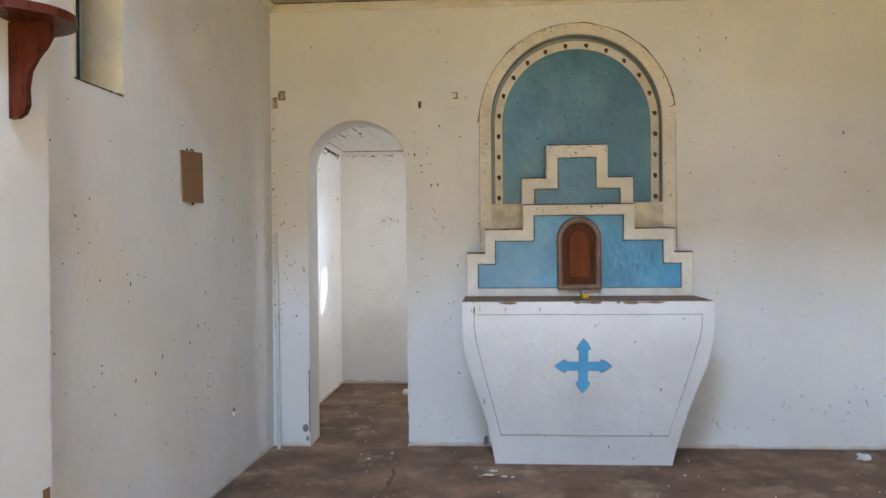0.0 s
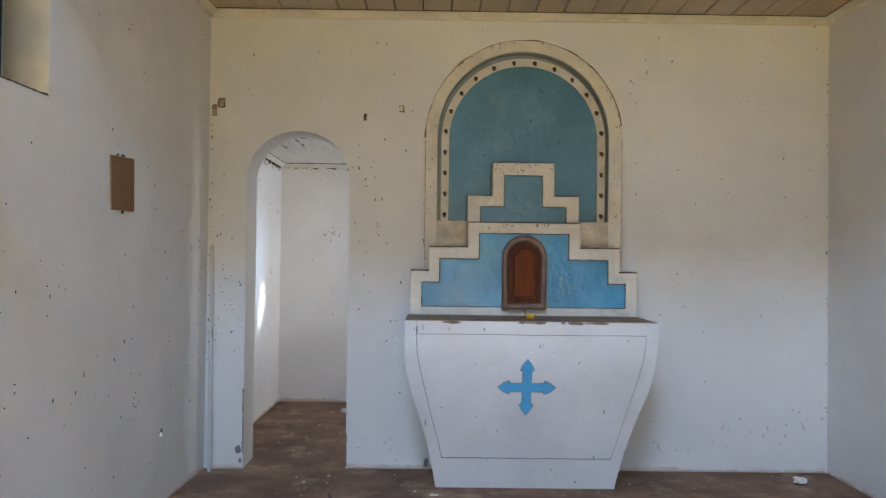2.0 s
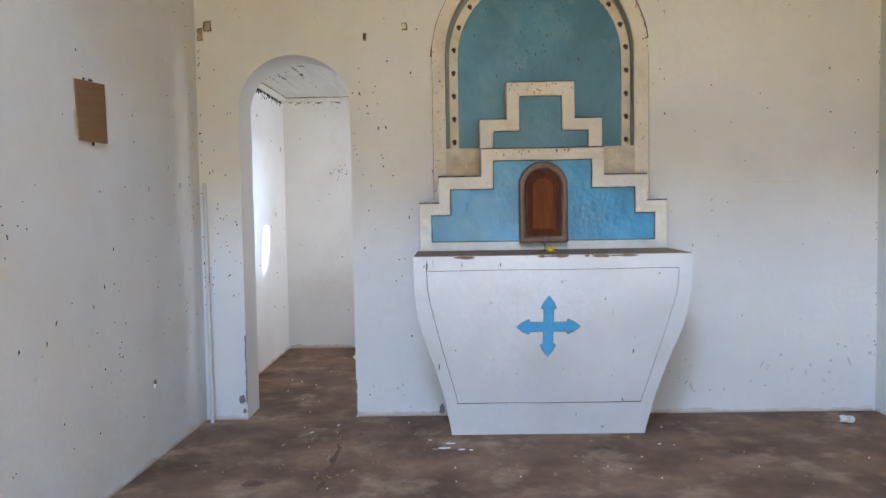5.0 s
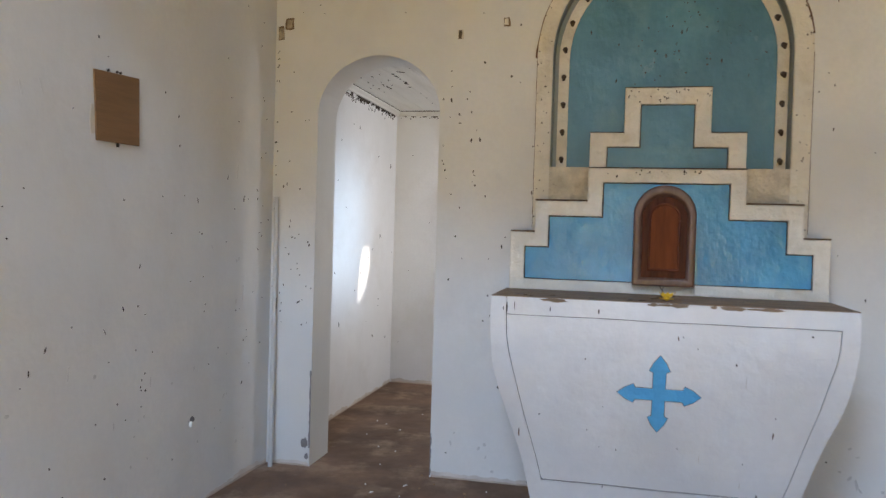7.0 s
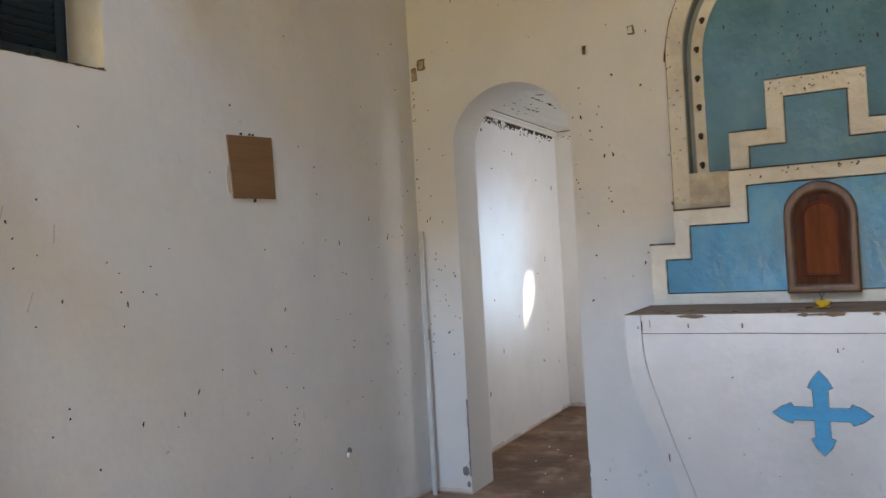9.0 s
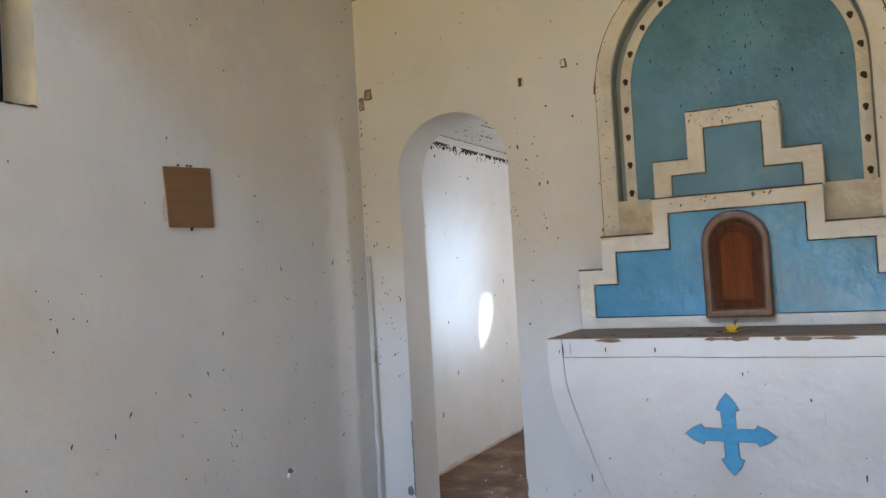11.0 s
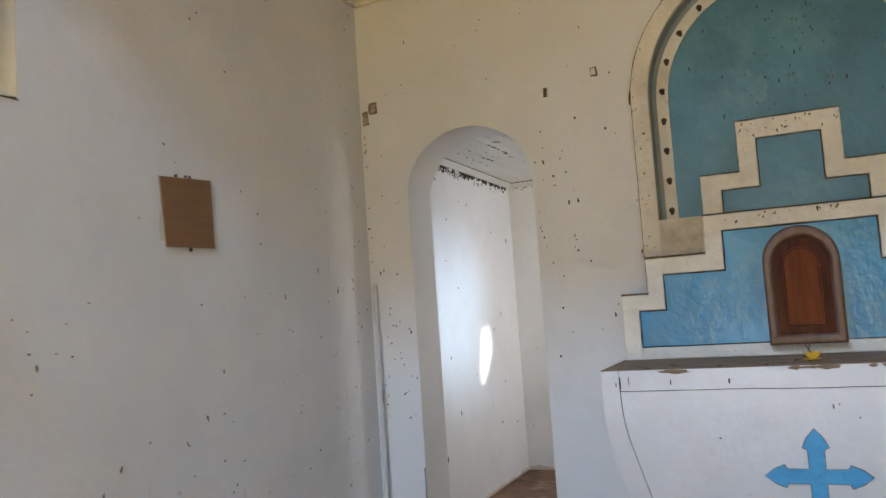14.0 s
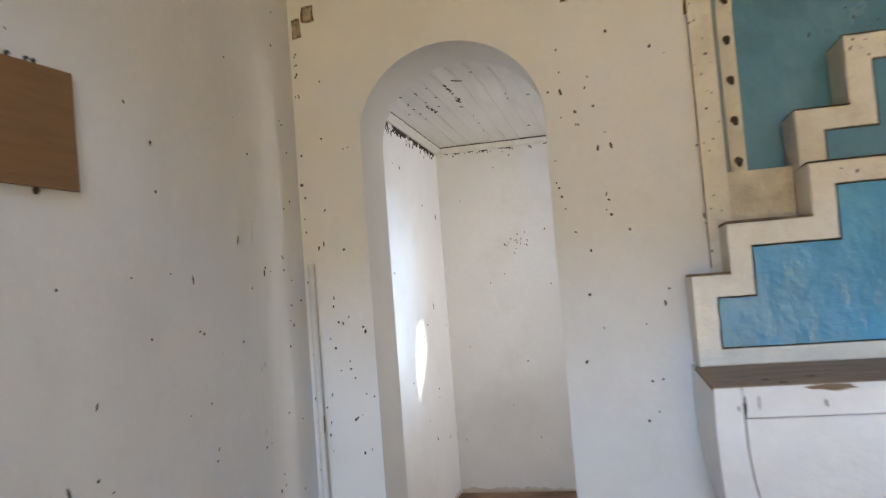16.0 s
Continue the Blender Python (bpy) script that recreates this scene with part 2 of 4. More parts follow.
# west wall of the chancel, slightly out of square, with a window opening
WIN = (2.80, 3.173, 2.009, 2.76)


def west_piece(bm, y0, y1, z0, z1, d0=0.0, d1=0.32):
    pts = [(west(y) - d, y) for y, d in ((y0, d0), (y1, d0), (y1, d1), (y0, d1))]
    prism(bm, pts, z0, z1, lambda u, v, d: (u, v, d))


bm = bmesh.new()
west_piece(bm, WIN[1], WY, 0, Z_TOP)
west_piece(bm, 2.36, WIN[0], 0, Z_TOP)
west_piece(bm, WIN[0], WIN[1], 0, WIN[2])
west_piece(bm, WIN[0], WIN[1], WIN[3], Z_TOP)
tagged(part("wall_west", bm, WALL), "white limewashed side wall with dark specks and a small window", "wall", kind="structure")
bm = bmesh.new()
box(bm, -1.97, -1.5, -3.5, 2.37, 0, NZ)
tagged(part("wall_west_nave", bm, WALL), "white limewashed nave wall that ends in a pier", "wall", kind="structure")
# unseen side door, added so that light reaches the west wall
SIDE = (-1.2, 0.4, 2.25)
bm = bmesh.new()
box(bm, X_EAST, X_EAST + 0.3, CH_Y, WB, 0, Z_TOP)
box(bm, X_EAST, X_EAST + 0.3, SIDE[1], CH_Y, 0, NZ)
box(bm, X_EAST, X_EAST + 0.3, -3.5, SIDE[0], 0, NZ)
box(bm, X_EAST, X_EAST + 0.3, SIDE[0], SIDE[1], SIDE[2], NZ)
tagged(part("wall_east", bm, WALL), "white limewashed side wall with an added unseen door opening", "wall", kind="structure")
ENTRY = (-0.2, 1.05, 2.3)
bm = bmesh.new()
box(bm, -1.97, ENTRY[0], -3.8, -3.5, 0, NZ)
box(bm, ENTRY[1], X_EAST + 0.3, -3.8, -3.5, 0, NZ)
box(bm, ENTRY[0], ENTRY[1], -3.8, -3.5, ENTRY[2], NZ)
tagged(part("wall_south", bm, WALL), "plain white entrance wall with an open doorway", "wall", kind="structure")

# sacristy
SW, SE, SN, SZ = -1.60, 1.2, 7.57, 2.29
bm = bmesh.new()
box(bm, SW - 0.25, SW, WB, SN + 0.25, 0, Z_TOP)
tagged(part("wall_sacristy_west", bm, WALL_SAC), "white sacristy wall with a patch of daylight", "wall", kind="structure")
bm = bmesh.new()
box(bm, SW, SE, SN, SN + 0.25, 0, Z_TOP)
tagged(part("wall_sacristy_north", bm, WALL_SAC), "white painted sacristy end wall", "wall", kind="structure")
GAP_Y, GAP_Z = 7.17, 1.99
bm = bmesh.new()
for y0, y1, z0, z1 in ((WB, 6.09, 0, Z_TOP), (6.09, 6.57, 0, 1.17), (6.09, 6.57, 1.64, Z_TOP), (6.57, 6.99, 0, Z_TOP), (7.35, SN + 0.25, 0, Z_TOP), (6.99, 7.35, 0, 1.69), (6.99, 7.35, 2.24, Z_TOP)):
    box(bm, SE, SE + 0.06, y0, y1, z0, z1)
tagged(part("wall_sacristy_east", bm, WALL_SAC), "white sacristy wall with a small window opening", "wall", kind="structure")
# an unseen board added over the opening; its lens-shaped gap shapes the sun spot
lens = [(-0.09, -0.22), (0.07, -0.10), (0.16, 0.02), (0.172, 0.12), (0.12, 0.22), (-0.02, 0.20), (-0.09, 0.06), (-0.115, -0.08)]
rim = [(-0.18, -0.30), (0.18, -0.30), (0.18, -0.05), (0.18, 0.25), (0.10, 0.25), (-0.10, 0.25), (-0.18, 0.25), (-0.18, -0.1)]
bm = bmesh.new()
ring(bm, rim, lens, SE + 0.01, SE + 0.03, lambda u, v, d: (d, GAP_Y + u, GAP_Z + v))
tagged(part("sun_mask", bm, GAP), "unseen dark board added to shape the sun spot with its gap", "board", kind="structure")

# an unseen wall beyond the sacristy, added to keep the low sun off the lower window
bm = bmesh.new()
box(bm, 4.3, 4.55, 5.3, 7.3, -0.125, 3.1)
tagged(part("sun_screen", bm, WALL), "unseen plain wall added to block the sun beyond the sacristy", "wall", kind="structure")

# floor: old screed with a slightly raised bed beside the doorway, and the earth outside
bm = bmesh.new()
box(bm, -1.97, X_EAST + 0.3, -3.8, SN + 0.25, -0.12, 0)
tagged(part("floor", bm, FLOOR_EARTH), "dusty brown worn cement floor with stains", "floor", kind="structure")
bm = bmesh.new()
edge = [(-0.655 + 0.018 * noise.noise((y * 3.1, 0.3, 0)) + 0.01 * noise.noise((y * 11, 1.3, 0)), y) for y in np.linspace(2.45, WY - 0.002, 40)]
prism(bm, [(X_EAST, 2.45)] + [(X_EAST, WY - 0.002)] + edge[::-1], 0.0, 0.011, lambda u, v, d: (u, v, d))
tagged(part("floor_bed", bm, FLOOR_EARTH), "thin raised bed of brown screed under the altar", "floor", kind="structure")
bm = bmesh.new()
box(bm, -400, 400, -400, 400, -0.5, -0.125)
tagged(part("ground", bm, SOIL), "sunlit reddish bare earth outside", "ground", kind="structure")


def boards(name, mat, x0, x1, y0, y1, z, wide, label, seed, joint=(0.002, 0.005), chamfer=0.006):
    """A boarded ceiling: planks along y with open joints under a dark backing."""
    rnd = random.Random(seed)
    bm = bmesh.new()
    x = x0
    while x < x1 - 0.01:
        w = min(wide, x1 - x)
        g = rnd.uniform(*joint)
        dz = rnd.uniform(0, 0.003)
        pts = [(x + g, z + dz + chamfer), (x + g + chamfer, z + dz), (x + w - g - chamfer, z + dz), (x + w - g, z + dz + chamfer), (x + w - g, z + 0.02), (x + g, z + 0.02)]
        prism(bm, pts, y0, y1, xz)
        x += w
    tagged(part(name, bm, mat), label, "ceiling", kind="structure")
    bm = bmesh.new()
    box(bm, x0 - 0.05, x1 + 0.05, y0 - 0.05, y1 + 0.05, z + 0.021, z + 0.2)
    tagged(part(name + "_backing", bm, GAP), "dark roof space above the ceiling boards", "ceiling", kind="structure")


boards("ceiling", PLANK, -1.66, X_EAST, CH_Y, WY, Z_TOP, 0.183, "cream painted tongue and groove board ceiling", 3)
boards("ceiling_sacristy", PLANK_SAC, SW, SE, WB, SN, SZ, 0.0826, "white painted board ceiling of the sacristy", 4, (0.0002, 0.0006), 0.002)

# the unseen nave, assumed higher than the chancel; its roof opening is placed to shape the light
bm = bmesh.new()
box(bm, -1.97, X_EAST + 0.3, CH_Y - 0.03, CH_Y + 0.05, Z_TOP + 0.002, NZ)
tagged(part("wall_over_chancel", bm, WALL), "unseen white wall assumed above the lower chancel ceiling", "wall", kind="structure")
HOLE = (-1.38, 0.14, -1.69, -0.51)
bm = bmesh.new()
box(bm, -1.97, X_EAST + 0.3, -3.8, HOLE[2], NZ, NZ + 0.12)
box(bm, -1.97, X_EAST + 0.3, HOLE[3], CH_Y + 0.05, NZ, NZ + 0.12)
for x0, x1 in ((-1.97, HOLE[0]), (HOLE[1], X_EAST + 0.3)):
    box(bm, x0, x1, HOLE[2], HOLE[3], NZ, NZ + 0.12)
# upstands added round the opening to hold back the low sun
for x0, x1, y0, y1 in ((HOLE[0] - 0.1, HOLE[0], *HOLE[2:]), (HOLE[1], HOLE[1] + 0.1, *HOLE[2:]), (HOLE[0] - 0.1, HOLE[1] + 0.1, HOLE[2] - 0.1, HOLE[2]), (HOLE[0] - 0.1, HOLE[1] + 0.1, HOLE[3], HOLE[3] + 0.1)):
    box(bm, x0, x1, y0, y1, NZ + 0.12, NZ + 1.2)
tagged(part("ceiling_nave", bm, PLANK), "unseen cream nave ceiling with an assumed roof opening", "ceiling", kind="structure")


def cornice(name, a, b, inward, z, size, mat, label):
    """A small moulding along a wall's top from a to b."""
    a, b, w = Vector((*a, 0)), Vector((*b, 0)), Vector((*inward, 0)).normalized()
    prof = [(0, 0), (size * 0.35, 0), (size * 0.45, size * 0.3), (size * 0.8, size * 0.55), (size, size * 0.7), (size, size - 0.005), (0, size - 0.005)]
    bm = bmesh.new()
    prism(bm, prof, 0.0, 1.0, lambda u, v, d: a.lerp(b, d) + w * (u + 0.003) + Vector((0, 0, z - size + v)))
    ob = tagged(part(name, bm, mat), label, "cornice", kind="structure")
    # dark strip along the top puts the gap's shade into colour
    bm = bmesh.new()
    prism(bm, [(0, 0), (size * 0.99, 0), (size * 0.99, 0.007), (0, 0.007)], 0.0, 1.0, lambda u, v, d: a.lerp(b, d) + w * (u + 0.003) + Vector((0, 0, z - 0.0045 + v)))
    part("gap", bm, GAP, ob, "dark strip painted in for the shade above the cornice")


cornice("trim", (-1.585, WY), (X_EAST, WY), (0, -1), Z_TOP, 0.048, CREAM, "cream painted wooden cornice with a dark shade strip")
cornice("trim", (west(2.37), 2.37), (west(WY), WY), (1, 0), Z_TOP, 0.048, CREAM, "cream painted wooden cornice with a dark shade strip")
cornice("trim", (X_EAST, WY), (X_EAST, CH_Y + 0.06), (-1, 0), Z_TOP, 0.048, CREAM, "cream painted wooden cornice with a dark shade strip")
cornice("trim", (SW, WB), (SW, SN), (1, 0), SZ, 0.04, PLANK_SAC, "white painted cornice with black mould spots")
cornice("trim", (SW, SN), (SE, SN), (0, -1), SZ, 0.04, PLANK_SAC, "white painted cornice with black mould spots")

# ---- altar ----
AX = 0.456
Z_PROF = (0.0, 0.10, 0.236, 0.34, 0.45, 0.54, 0.62, 0.70, 0.78, 0.85, 0.90, 0.955, 1.028)
HALF_P = (0.535, 0.552, 0.577, 0.602, 0.633, 0.662, 0.688, 0.707, 0.717, 0.722, 0.724, 0.724, 0.722)
FRONT_P = (4.760, 4.735, 4.695, 4.662, 4.625, 4.597, 4.572, 4.550, 4.530, 4.517, 4.510, 4.506, 4.504)


def alt_half(z):
    return float(np.interp(z, Z_PROF, HALF_P))


def alt_front(z):
    return float(np.interp(z, Z_PROF, FRONT_P))


altar = thing("altar", (AX, 4.85, 0), "white masonry altar with tapering sides and scribed front", "altar")
bm = bmesh.new()
loops = []
for z in np.linspace(0, 1.02, 40):
    h, f = alt_half(z) - 0.004, alt_front(z) + 0.008
    loops.append([bm.verts.new(p) for p in ((AX - h, WY, z), (AX - h, f + 0.012, z), (AX - h + 0.012, f, z), (AX + h - 0.012, f, z), (AX + h, f + 0.012, z), (AX + h, WY, z))])
for a, b in zip(loops, loops[1:]):
    for i in range(5):
        bm.faces.new((a[i], a[i + 1], b[i + 1], b[i]))
bm.faces.new(loops[-1])
part("body", bm, ALTAR_WHITE, altar)
bm = bmesh.new()
core = []
for z in np.linspace(0.15, 0.99, 30):
    core.append([bm.verts.new((AX + sx * (alt_half(z) - 0.03), alt_front(z) + 0.0075, z)) for sx in (-1, 1)])
for a, b in zip(core, core[1:]):
    bm.faces.new((a[0], a[1], b[1], b[0]))
part("groove_bed", bm, GAP, altar, "dark scribed line round the front panel")


def front_patch(bm, left, right, z0, z1, nz=20, nx=60):
    """A slab that follows the altar's leaning front, with rounded-off edges behind."""
    grid = []
    for z in np.linspace(z0, z1, nz):
        a, b = left(z), right(z)
        row = []
        for i in range(nx + 1):
            x = a + (b - a) * i / nx
            free = 0.02 < z < 1.0
            zz = z + (0.0035 * noise.noise((x * 3.5, 3.3, 0)) + 0.0012 * noise.noise((x * 17, 5.3, 0)) if free else 0.0)
            xx = x + (0.003 * noise.noise((z * 5, 2.1, 0)) + 0.001 * noise.noise((z * 19, 6.1, 0)) if free else 0.0)
            row.append(bm.verts.new((xx, alt_front(z) + 0.0025 * noise.noise((xx * 2.5, zz * 2.5, 5)), zz)))
        grid.append(row)
    for p, q in zip(grid, grid[1:]):
        for i in range(nx):
            bm.faces.new((p[i], p[i + 1], q[i + 1], q[i]))
    border = [e for e in bm.edges if e.is_boundary]
    out = bmesh.ops.extrude_edge_only(bm, edges=border)
    for v in [g for g in out["geom"] if isinstance(g, bmesh.types.BMVert)]:
        v.co.y += 0.0085


G, G_LOW = 0.0016, 0.0030
Z_A, Z_B = 0.201, 0.953


def groove(z):
    """Half width of the scribed panel: upright at the top, then straight down to the sharp lower corners."""
    return float(np.interp(z, (0.2, 0.45, 0.60, 0.72, 0.80, 0.86, 0.95), (0.501, 0.562, 0.599, 0.626, 0.644, 0.653, 0.656)))


bm = bmesh.new()
front_patch(bm, lambda z: AX - groove(z) + G, lambda z: AX + groove(z) - G, Z_A + G_LOW, Z_B - G, 28)
part("front_panel", bm, ALTAR_WHITE, altar)
for left, right, z0, z1 in ((lambda z: AX - alt_half(z), lambda z: AX - groove(z) - G, 0.0, 1.028), (lambda z: AX + groove(z) + G, lambda z: AX + alt_half(z), 0.0, 1.028)):
    bm = bmesh.new()
    front_patch(bm, left, right, z0, z1, 34, 3)
    part("front_border", bm, ALTAR_WHITE, altar)
bm = bmesh.new()
front_patch(bm, lambda z: AX - groove(z) - G, lambda z: AX + groove(z) + G, 0.0, Z_A - G_LOW, 6)
part("front_border", bm, ALTAR_WHITE, altar)
bm = bmesh.new()
front_patch(bm, lambda z: AX - groove(z) + G, lambda z: AX + groove(z) + G, Z_B + G, 1.028, 4)
part("front_border", bm, ALTAR_WHITE, altar)

# dusty top with a chipped front edge
bm = bmesh.new()
n_e = 90
rag = [(AX - 0.722 + 1.444 * i / n_e, 4.508 + 0.008 * max(0, noise.noise((i * 0.21, 2.2, 0)))) for i in range(n_e + 1)]
prism(bm, rag + [(AX + 0.722, 4.99), (AX - 0.722, 4.99)], 1.020, 1.031, lambda u, v, d: (u, v, d))
part("tabletop", bm, DUST_TOP, altar, "brown dusty top with peeling white edge")

# blue cross with arrow-shaped ends
arm, w, hb, hl = 0.168, 0.0250, 0.041, 0.068
q = [(w, arm - hl - 0.006), (w + 0.004, arm - hl - 0.002), (hb, arm - hl + 0.003), (hb * 0.62, arm - hl * 0.48), (0.0, arm), (-hb * 0.62, arm - hl * 0.48), (-hb, arm - hl + 0.003), (-w - 0.004, arm - hl - 0.002), (-w, arm - hl - 0.006), (-w, w)]
outline = []
for k in range(4):
    c, s_ = round(math.cos(math.pi / 2 * k)), round(math.sin(math.pi / 2 * k))
    outline += [(u * c - v * s_, u * s_ + v * c) for u, v in q]
CROSS = (0.439, 0.645)


def on_front(u, v, d):
    z = CROSS[1] + v
    return (CROSS[0] + u, alt_front(z) - d, z)


# slightly larger dark rim, coloured in for the cross's edge shade
bm = bmesh.new()
rim = []
for p, q, r in zip(outline[-1:] + outline[:-1], outline, outline[1:] + outline[:1]):
    e = (Vector(q) - Vector(p)).normalized() + (Vector(r) - Vector(q)).normalized()
    side = Vector((e.y, -e.x)).normalized() * (0.0032 if sum(a[0] * b[1] - a[1] * b[0] for a, b in zip(outline, outline[1:] + outline[:1])) > 0 else -0.0032)
    rim.append((q[0] + side.x, q[1] + side.y))
prism(bm, rim, -0.002, 0.0022, on_front)
part("cross_outline", bm, MORTAR, altar, "dark outline painted in for the shade round the cross")
bm = bmesh.new()
prism(bm, outline, -0.002, 0.006, on_front)
part("cross", bm, CROSS_BLUE, altar, "sky blue cross with arrow-shaped ends")

# ---- stepped retable ----


def stepped(cx, halves, levels):
    pts = []
    for i, h in enumerate(halves):
        pts += [(cx - h, levels[i]), (cx - h, levels[i + 1])]
    return pts + [(2 * cx - u, v) for u, v in reversed(pts)]


def worn(pts, closed=True, k=8, amp=0.0022, seed=0.0):
    """The outline with each edge split and slightly uneven, as hand-formed plaster is."""
    out = []
    n = len(pts)
    for i in range(n if closed else n - 1):
        (a, b), (c, d) = pts[i], pts[(i + 1) % n]
        for j in range(k):
            u, v = a + (c - a) * j / k, b + (d - b) * j / k
            out.append((u + amp * noise.noise((u * 21, v * 21, seed)), v + amp * noise.noise((u * 21, v * 21, seed + 7))))
    return out if closed else out + [pts[-1]]


def soften(bm, y, offset=0.004):
    """Rounds the front edges of a relief whose face lies at y."""
    bmesh.ops.recalc_face_normals(bm, faces=bm.faces)
    bm.normal_update()
    sharp = [e for e in bm.edges if all(abs(v.co.y - y) < 1e-4 for v in e.verts) and len(e.link_faces) == 2 and e.calc_face_angle(0) > 0.6]
    bmesh.ops.bevel(bm, geom=sharp, offset=offset, segments=2, affect="EDGES", profile=0.5)


RX, RF = 0.460, 4.962
outer_l = stepped(RX, (0.713, 0.598, 0.353), (1.031, 1.305, 1.456, 1.614))
inner_l = stepped(RX, (0.644, 0.533, 0.284), (1.080, 1.238, 1.386, 1.548))
retable = thing("retable", (RX, 5.07, 1.031), "stepped cream and blue masonry retable standing on the altar", "retable")
bm = bmesh.new()
prism(bm, outer_l, RF + 0.016, WY + 0.004, xz)
part("body", bm, CREAM, retable)
bm = bmesh.new()
ring(bm, worn(outer_l), worn(inner_l), RF, RF + 0.016, xz)
soften(bm, RF)
part("stepped_frame", bm, CREAM, retable, "cream painted raised step frame")
bm = bmesh.new()
prism(bm, stepped(RX, (0.646, 0.535, 0.286), (1.078, 1.240, 1.388, 1.550)), RF + 0.0145, RF + 0.0158, xz)
part("groove_bed", bm, GAP, retable, "dark line round the blue panel")
inset = stepped(RX, (0.6385, 0.5275, 0.2785), (1.0855, 1.2325, 1.3805, 1.5425))
bm = bmesh.new()
prism(bm, worn(inset, seed=3.0), RF + 0.008, RF + 0.017, xz)
part("blue_panel", bm, BLUE, retable, "sky blue glossy stepped panel")
UX, UF = 0.4625, 5.055
outer_u = stepped(UX, (0.3575, 0.198), (1.616, 1.792, 2.005))
inner_u = stepped(UX, (0.277, 0.1245), (1.6165, 1.724, 1.926))
bm = bmesh.new()
prism(bm, outer_u, UF + 0.014, NICHE_Y + 0.01, xz)
part("upper_body", bm, CREAM, retable)
bm = bmesh.new()
ring(bm, worn(outer_u, False), worn(inner_u, False), UF, UF + 0.014, xz, closed=False)
soften(bm, UF)
part("upper_frame", bm, CREAM, retable, "cream raised frame with brown specks")
bm = bmesh.new()
prism(bm, stepped(UX, (0.279, 0.1265), (1.617, 1.726, 1.928)), UF + 0.0125, UF + 0.0138, xz)
part("groove_bed", bm, GAP, retable, "dark line round the teal panel")
bm = bmesh.new()
prism(bm, stepped(UX, (0.2720, 0.1195), (1.620, 1.719, 1.921)), UF + 0.007, UF + 0.015, xz)
part("teal_panel", bm, TEAL, retable, "teal glossy stepped panel")

# ---- arched niche with its surround and ring of bulb holders ----
niche = thing("niche", (NICHE[0], WY, SILL), "teal arched wall niche with a cream surround", "niche")
bm = bmesh.new()
prism(bm, arch(NICHE[0], NICHE[1] - 0.001, SILL + 0.002, NICHE[2]), NICHE_Y - 0.006, NICHE_Y - 0.001, xz)
part("back", bm, TEAL, niche, "teal enamelled niche back with specks")
bm = bmesh.new()
ring(bm, arch(NICHE[0], NICHE[1] - 0.0005, SILL + 0.002, NICHE[2]), arch(NICHE[0], NICHE[1] - 0.004, SILL + 0.002, NICHE[2]), WY + 0.002, NICHE_Y - 0.006, xz, closed=False)
part("lining", bm, LINING, niche, "dull grey niche reveal")
NC, NS = 0.477, 2.180
bm = bmesh.new()
ring(bm, arch(NICHE[0], NICHE[1] - 0.005, SILL + 0.003, NICHE[2]), arch(NC, 0.5465, SILL + 0.003, NS), NICHE_Y - 0.011, NICHE_Y - 0.0065, xz, closed=False)
part("rebate", bm, LINING, niche, "grey rebate between reveal and band")
bm = bmesh.new()
ring(bm, arch(NC, 0.546, SILL + 0.003, NS), arch(NC, 0.494, SILL + 0.003, NS), NICHE_Y - 0.016, NICHE_Y - 0.006, xz, closed=False)
band = part("band", bm, CREAM, niche, "cream band round the niche back")
bm = bmesh.new()
bmesh.ops.create_cone(bm, cap_ends=True, segments=10, radius1=0.0135, radius2=0.010, depth=0.012, matrix=pose(0, -0.006, 0, 90))
bmesh.ops.create_cone(bm, cap_ends=True, segments=8, radius1=0.0085, radius2=0.006, depth=0.026, matrix=pose(0.003, -0.017, -0.008, 55))
holder = part("bulb_holder", bm, RUST, band, "small dark bulb holder")
straight = NS - 1.681
total = 2 * straight + math.pi * 0.52
for i in range(20):
    d = total * i / 19
    if d < straight:
        p = (NC - 0.52, 1.681 + d)
    elif d < straight + math.pi * 0.52:
        a = (d - straight) / 0.52
        p = (NC - 0.52 * math.cos(a), NS + 0.52 * math.sin(a))
    else:
        p = (NC + 0.52, 1.681 + total - d)
    o = holder if i == 0 else new("bulb_holder", holder.data)
    o.parent = band
    o.matrix_parent_inverse = band.matrix_world.inverted()
    o.matrix_basis = pose(p[0], NICHE_Y - 0.016, p[1], 0, random.uniform(-15, 15), random.uniform(-12, 12))
    tagged(o, "small dark bulb holder")
bm = bmesh.new()
ring(bm, arch(0.472, 0.643, 1.307, 2.180), arch(NICHE[0], NICHE[1], 1.307, NICHE[2]), WY - 0.014, WY + 0.004, xz, closed=False)
part("surround", bm, CREAM, niche, "cream raised plaster surround with rusty crack")
for x0, x1 in ((NICHE[0] - NICHE[1], 0.106), (0.816, NICHE[0] + NICHE[1])):
    bm = bmesh.new()
    box(bm, x0, x1, WY - 0.0135, NICHE_Y - 0.002, 1.45, SILL)
    part("sill", bm, ROUGH_CREAM, niche, "rough cream plaster sill")
# rusty crack along the surround's outer edge
bm = bmesh.new()
pts_o, pts_i = [], []
